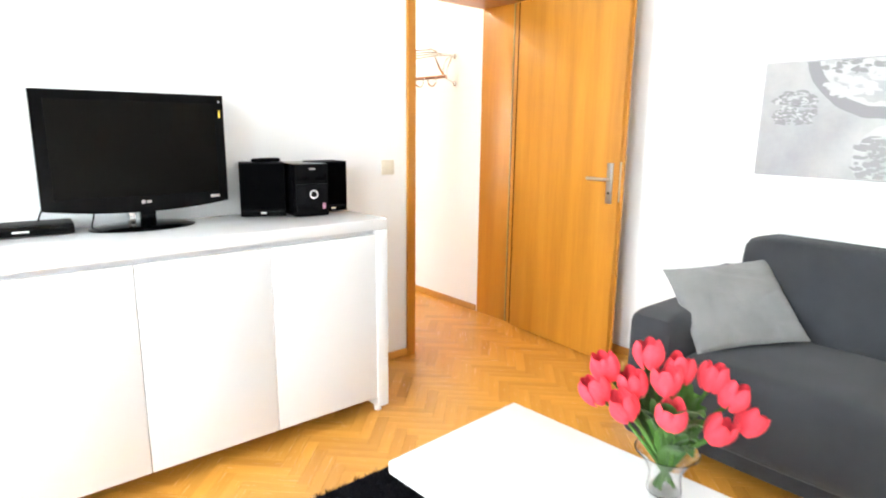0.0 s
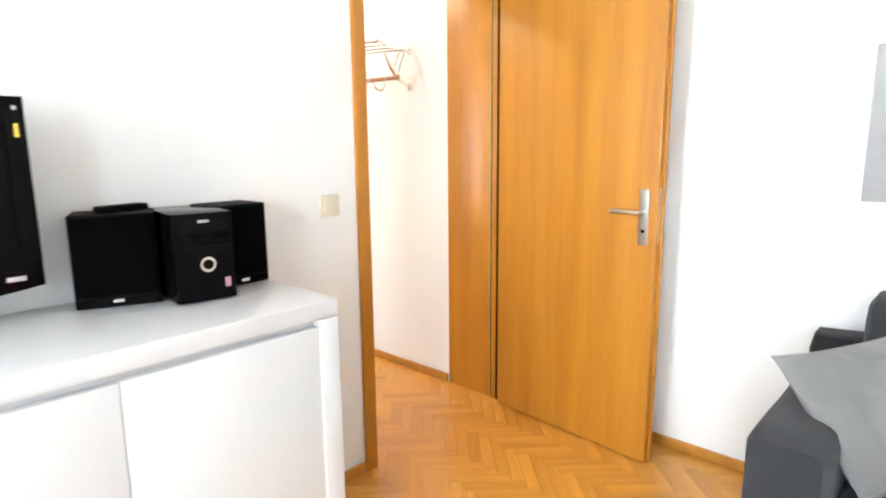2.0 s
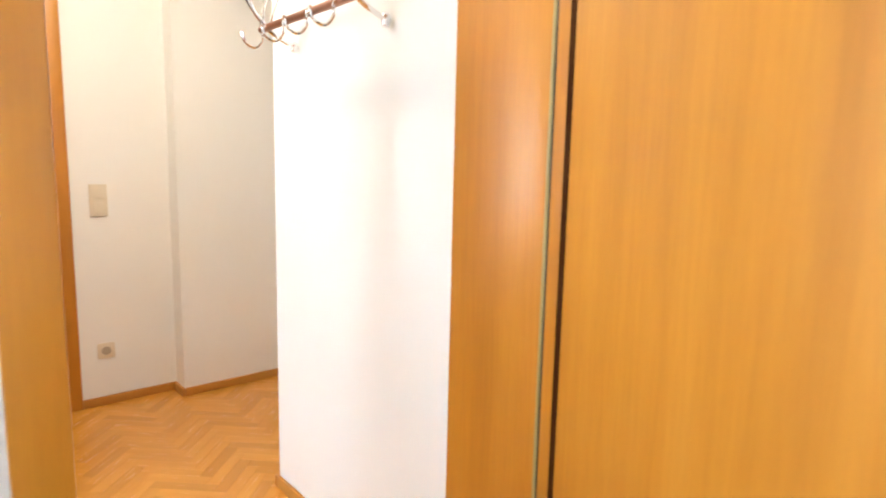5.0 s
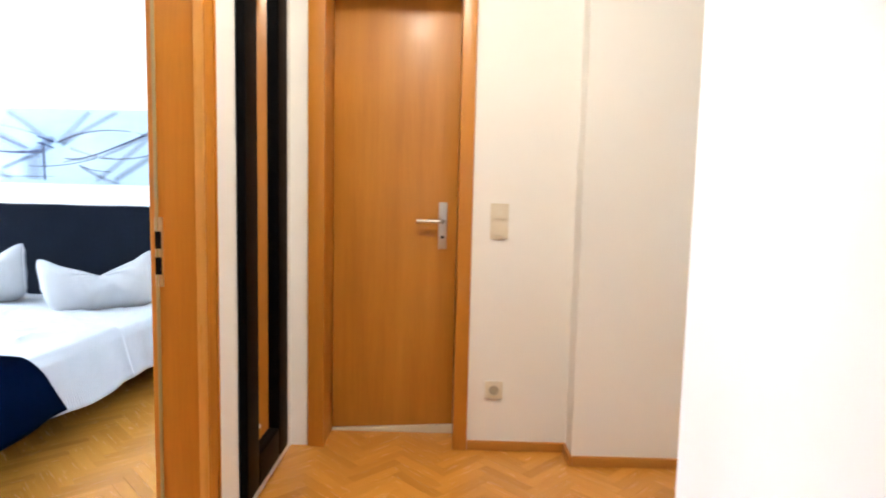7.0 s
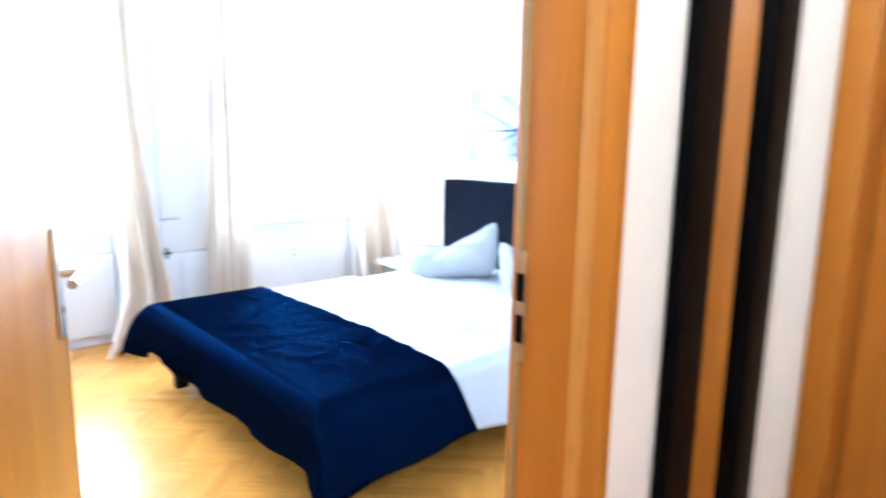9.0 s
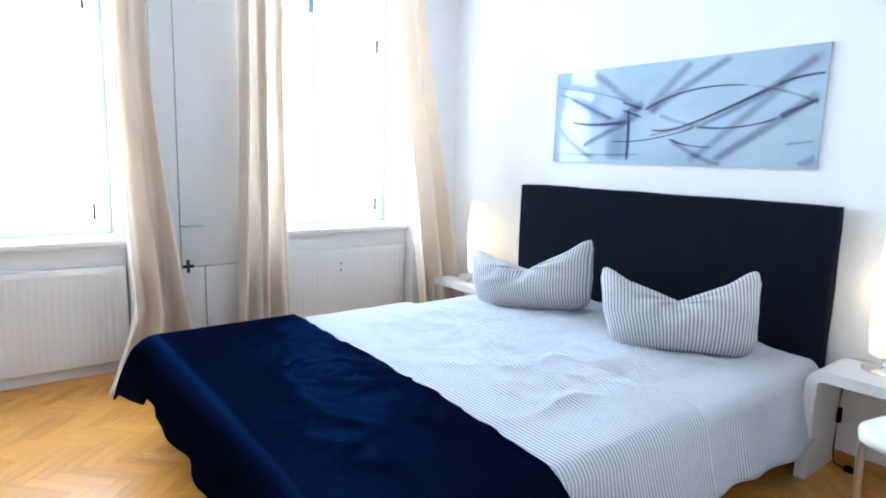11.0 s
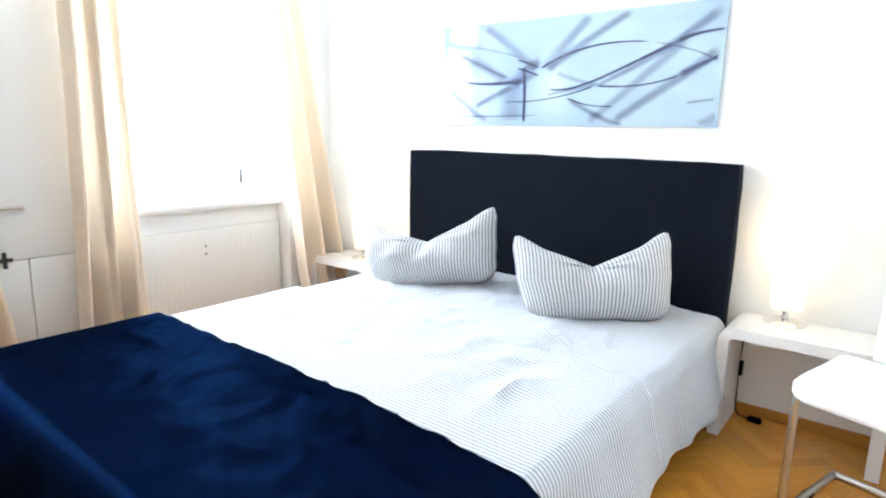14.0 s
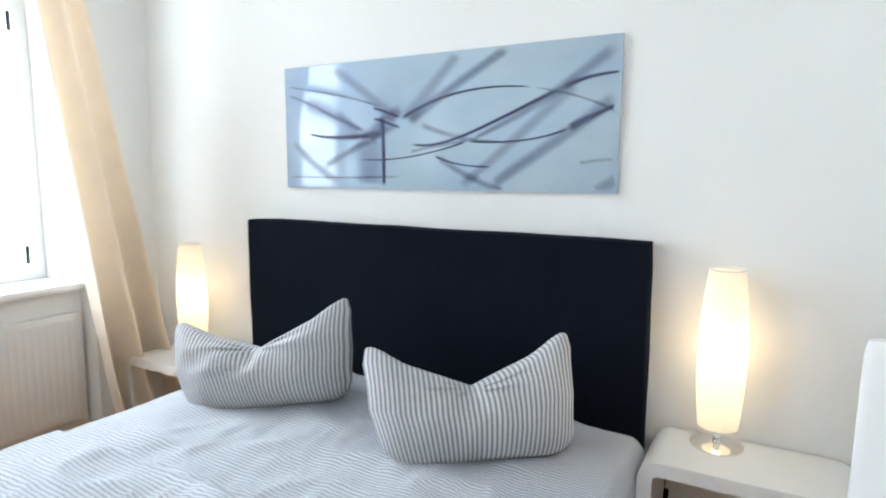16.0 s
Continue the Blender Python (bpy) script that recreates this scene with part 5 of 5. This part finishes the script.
def chair():
    c = thing("chair", "white leatherette chair on a chrome tube frame", "chair", (-0.845, 3.306, 0), -15)
    bm = soft_box(-0.215, 0.215, 0.0, 0.44, 0.42, 0.475, 0.027, 0.01, 14)
    for v in bm.verts:
        k = max(0.0, abs(v.co.x) - 0.12) / 0.095
        if v.co.y < 0.13:
            v.co.y += 0.075 * k * k * (0.13 - v.co.y) / 0.13
    part("seat", bm, CREAM, c)
    bm = soft_box(-0.13, 0.215, 0.425, 0.465, 0.47, 0.90, 0.018, 0, 12)
    for v in bm.verts:
        v.co.y += (v.co.z - 0.47) * 0.10
    part("backrest", bm, CREAM, c)
    for sx in (-1, 1):
        part("frame_tube", tube([(sx * 0.19, 0.07, 0.42), (sx * 0.195, 0.075, 0.36), (sx * 0.205, 0.105, 0.06), (sx * 0.206, 0.120, 0.018), (sx * 0.205, 0.165, 0.012), (sx * 0.20, 0.50, 0.012)], 0.0115, 12), SILVER, c)
        part("glide", box(sx * 0.205 - 0.014, sx * 0.205 + 0.014, 0.28, 0.32, 0.0, 0.014, 0.003), MATTBLACK, c, "black floor glide")
    part("cross_tube", cyl((-0.20, 0.50, 0.012), (0.20, 0.50, 0.012), 0.0115), SILVER, c)


SHADEMAT, _n, _l, _b = mat("pleated_shade_fabric", (0.82, 0.80, 0.75), 0.8)
_b.inputs["Emission Color"].default_value = (1.0, 0.85, 0.58, 1)
_b.inputs["Emission Strength"].default_value = SHADE_GLOW
_tr = _n.new("ShaderNodeBsdfTranslucent")
_tr.inputs["Color"].default_value = (0.85, 0.82, 0.74, 1)
_mx = _n.new("ShaderNodeMixShader")
_mx.inputs[0].default_value = 0.55
_l.new(_b.outputs[0], _mx.inputs[1])
_l.new(_tr.outputs[0], _mx.inputs[2])
_l.new(_mx.outputs[0], _n["Material Output"].inputs["Surface"])
BULB = glow("glowing_bulb", (1.0, 0.8, 0.5), 4.0)
BLUEGLASS, _n, _l, _b = mat("blue_printed_glass", (0.46, 0.64, 0.74), 0.05, 0, 0.3)
_c = ramp(_n, _l, noise_tex(_n, _l, coords(_n, _l, (1.2, 1, 2.5)), 1.6, 3), ((0.3, (0.36, 0.475, 0.60)), (0.7, (0.46, 0.585, 0.655))))
# The panel's colour grows darker and bluer towards its left end.
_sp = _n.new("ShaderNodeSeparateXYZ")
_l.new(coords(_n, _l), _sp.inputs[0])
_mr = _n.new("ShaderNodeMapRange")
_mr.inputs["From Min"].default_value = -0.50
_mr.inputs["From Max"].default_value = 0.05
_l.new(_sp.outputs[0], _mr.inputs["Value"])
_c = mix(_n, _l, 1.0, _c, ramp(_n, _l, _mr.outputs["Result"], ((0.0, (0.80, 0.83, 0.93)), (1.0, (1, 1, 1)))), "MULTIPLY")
_l.new(_c, _b.inputs["Base Color"])


def ink(name, color, cover):
    """Printing ink that covers most along the middle of its stroke."""
    m, n, l, b = mat(name, color, 0.06, 0, 0.3)
    tc = n.new("ShaderNodeTexCoord")
    sp = n.new("ShaderNodeSeparateXYZ")
    l.new(tc.outputs["UV"], sp.inputs[0])
    last = None
    for axis, gain in ((1, 4.0), (0, 16.0)):
        inv = n.new("ShaderNodeMath")
        inv.operation = "SUBTRACT"
        inv.inputs[0].default_value = 1.0
        l.new(sp.outputs[axis], inv.inputs[1])
        mul = n.new("ShaderNodeMath")
        mul.operation = "MULTIPLY"
        l.new(sp.outputs[axis], mul.inputs[0])
        l.new(inv.outputs[0], mul.inputs[1])
        up = n.new("ShaderNodeMath")
        up.operation = "MULTIPLY"
        up.use_clamp = True
        up.inputs[1].default_value = gain
        l.new(mul.outputs[0], up.inputs[0])
        if last:
            both = n.new("ShaderNodeMath")
            both.operation = "MULTIPLY"
            l.new(last, both.inputs[0])
            l.new(up.outputs[0], both.inputs[1])
            last = both.outputs[0]
        else:
            last = up.outputs[0]
    thin = n.new("ShaderNodeMath")
    thin.operation = "POWER"
    thin.inputs[1].default_value = 1.6
    l.new(last, thin.inputs[0])
    k = n.new("ShaderNodeMath")
    k.operation = "MULTIPLY"
    k.inputs[1].default_value = cover
    l.new(thin.outputs[0], k.inputs[0])
    tr = n.new("ShaderNodeBsdfTransparent")
    mx = n.new("ShaderNodeMixShader")
    l.new(k.outputs[0], mx.inputs[0])
    l.new(tr.outputs[0], mx.inputs[1])
    l.new(b.outputs[0], mx.inputs[2])
    l.new(mx.outputs[0], n["Material Output"].inputs["Surface"])
    return m


INKS = [ink("blue_ink_soft", (0.19, 0.26, 0.43), 0.42), ink("blue_ink_mid", (0.13, 0.18, 0.34), 0.50), ink("blue_ink_dark", (0.045, 0.05, 0.15), 0.90)]

bed()
duvet()
throw()
pillow(-2.640, 3.715, 0.570, -18, 23, -10, 0.71)
pillow(-1.800, 3.735, 0.574, -18, 35, -3, 0.66)
nightstand(-1.063, 4.03, 0.445)
nightstand(-3.45, 4.00, 0.385)
table_lamp(-1.152, 4.100, 0.445, BULB_WATTS)
table_lamp(-3.42, 4.02, 0.385, BULB_WATTS)
bed_picture()
wall_cupboard()
lamp_cord()
radiator(0.90, 2.015, 0.075, 0.59, True, -3.94)
radiator(2.70, 3.80, 0.05, 0.585, False, -3.965)
curtain(1.945, 2.115, 2.00, 2.32, 2.4, 1, 0.075, pool=0.16)
curtain(2.56, 2.80, 2.50, 2.87, 2.6, 2, 0.075)
curtain(3.545, 3.74, 3.77, 4.10, 2.2, 3, 0.07, 0.22, 1.0)
chair()


# ---- herringbone parquet ----
def parquet():
    """Oak blocks laid herringbone at 45 degrees to the walls; blocks of one kind share a mesh."""
    w, n = 0.052, 5
    ln = w * n
    g = 0.0003

    def block(name, sx, sy):
        bm = bmesh.new()
        a, b, e = sx / 2 - g, sy / 2 - g, 0.0005
        lo = [bm.verts.new(p) for p in ((-a, -b, -0.006), (a, -b, -0.006), (a, b, -0.006), (-a, b, -0.006))]
        mid = [bm.verts.new(p) for p in ((-a, -b, -e), (a, -b, -e), (a, b, -e), (-a, b, -e))]
        hi = [bm.verts.new(p) for p in ((-a + e, -b + e, 0), (a - e, -b + e, 0), (a - e, b - e, 0), (-a + e, b - e, 0))]
        for p, q in ((lo, mid), (mid, hi)):
            for k in range(4):
                bm.faces.new((p[k], p[(k + 1) % 4], q[(k + 1) % 4], q[k]))
        bm.faces.new(hi)
        lay = bm.loops.layers.uv.verify()
        for f in bm.faces:
            for lp in f.loops:
                lp[lay].uv = (lp.vert.co.x, lp.vert.co.y)
        me = bpy.data.meshes.new(name)
        bm.to_mesh(me)
        bm.free()
        me.materials.append(PARQUET)
        return me

    long_x = block("oak_block", ln, w)
    rooms = ((LIV_W, LIV_E, LIV_S, LIV_N), (-0.0, 0.90, LIV_N, HALL_S), (HALL_W, HALL_E, HALL_S, HALL_N), (HALL_E, 2.2, 1.463, 2.637), (BED_E, HALL_W, 0.95, 1.79),
             (LIV_W, BED_E, PART_N, BED_N), (BED_E, 0.0, PART_N, HALL_S), (-0.2, 0.42, HALL_N, 2.96), (-4.0, LIV_W, 0.86, 2.03), (-4.0, LIV_W, 2.66, 3.83))
    near = [(-1.0, 1.0, -1.1, 0.45), (HALL_W, HALL_E, HALL_S, HALL_N), (-1.5, -0.5, 1.2, 4.1), (-3.8, -1.0, 0.9, 2.0)]
    r = Matrix.Rotation(radians(45), 4, "Z")
    spots = []
    for i in range(-155, 155):
        for j in range(-42, 42):
            # a stair of crossed pairs: each step shifts one width along and across
            for kind in (0, 1):
                if kind == 0:
                    x, y, turn = i * w + j * ln + ln / 2, i * w - j * ln + w / 2, 0
                else:
                    x, y, turn = i * w + j * ln + w / 2, i * w - j * ln + w + ln / 2, 90
                spots.append((x, y, turn))
    count, verts, faces, grain = [0] * len(near), [], [], []
    rng = random.Random(8)
    seen = set()
    for x, y, turn in spots:
        p = r @ Vector((x, y, 0))
        if not any(a - 0.16 < p.x < b + 0.16 and c - 0.16 < p.y < d + 0.16 for a, b, c, d in rooms):
            continue
        key = (round(p.x, 3), round(p.y, 3), turn)
        if key in seen:
            continue
        seen.add(key)
        inside = any(a + 0.14 < p.x < b - 0.14 and c + 0.14 < p.y < d - 0.14 for a, b, c, d in rooms)
        m = Matrix.Translation(p) @ Matrix.Rotation(radians(45 + turn), 4, "Z")
        zone = next((k for k, (a, b, c, d) in enumerate(near) if a < p.x < b and c < p.y < d), None)
        if inside and zone is not None and sum(count) < 300 and count[zone] < 90:
            count[zone] += 1
            ob = new("oak_block", long_x)
            ob.matrix_world = m
            ob.parent = floor
        else:
            k = len(verts)
            verts += [(m @ v.co)[:] for v in long_x.vertices]
            faces += [tuple(k + q for q in f.vertices) for f in long_x.polygons]
            du, dv = rng.uniform(0, 40), rng.uniform(0, 40)
            grain += [(long_x.vertices[q].co.x + du, long_x.vertices[q].co.y + dv) for f in long_x.polygons for q in f.vertices]
    me = bpy.data.meshes.new("parquet_blocks")
    me.from_pydata(verts, [], faces)
    me.uv_layers.new(name="grain").data.foreach_set("uv", [c for uv in grain for c in uv])
    me.materials.append(PARQUET)
    ob = new("parquet_blocks", me)
    ob.parent = floor
    tagged(ob, kind="stuff")


parquet()
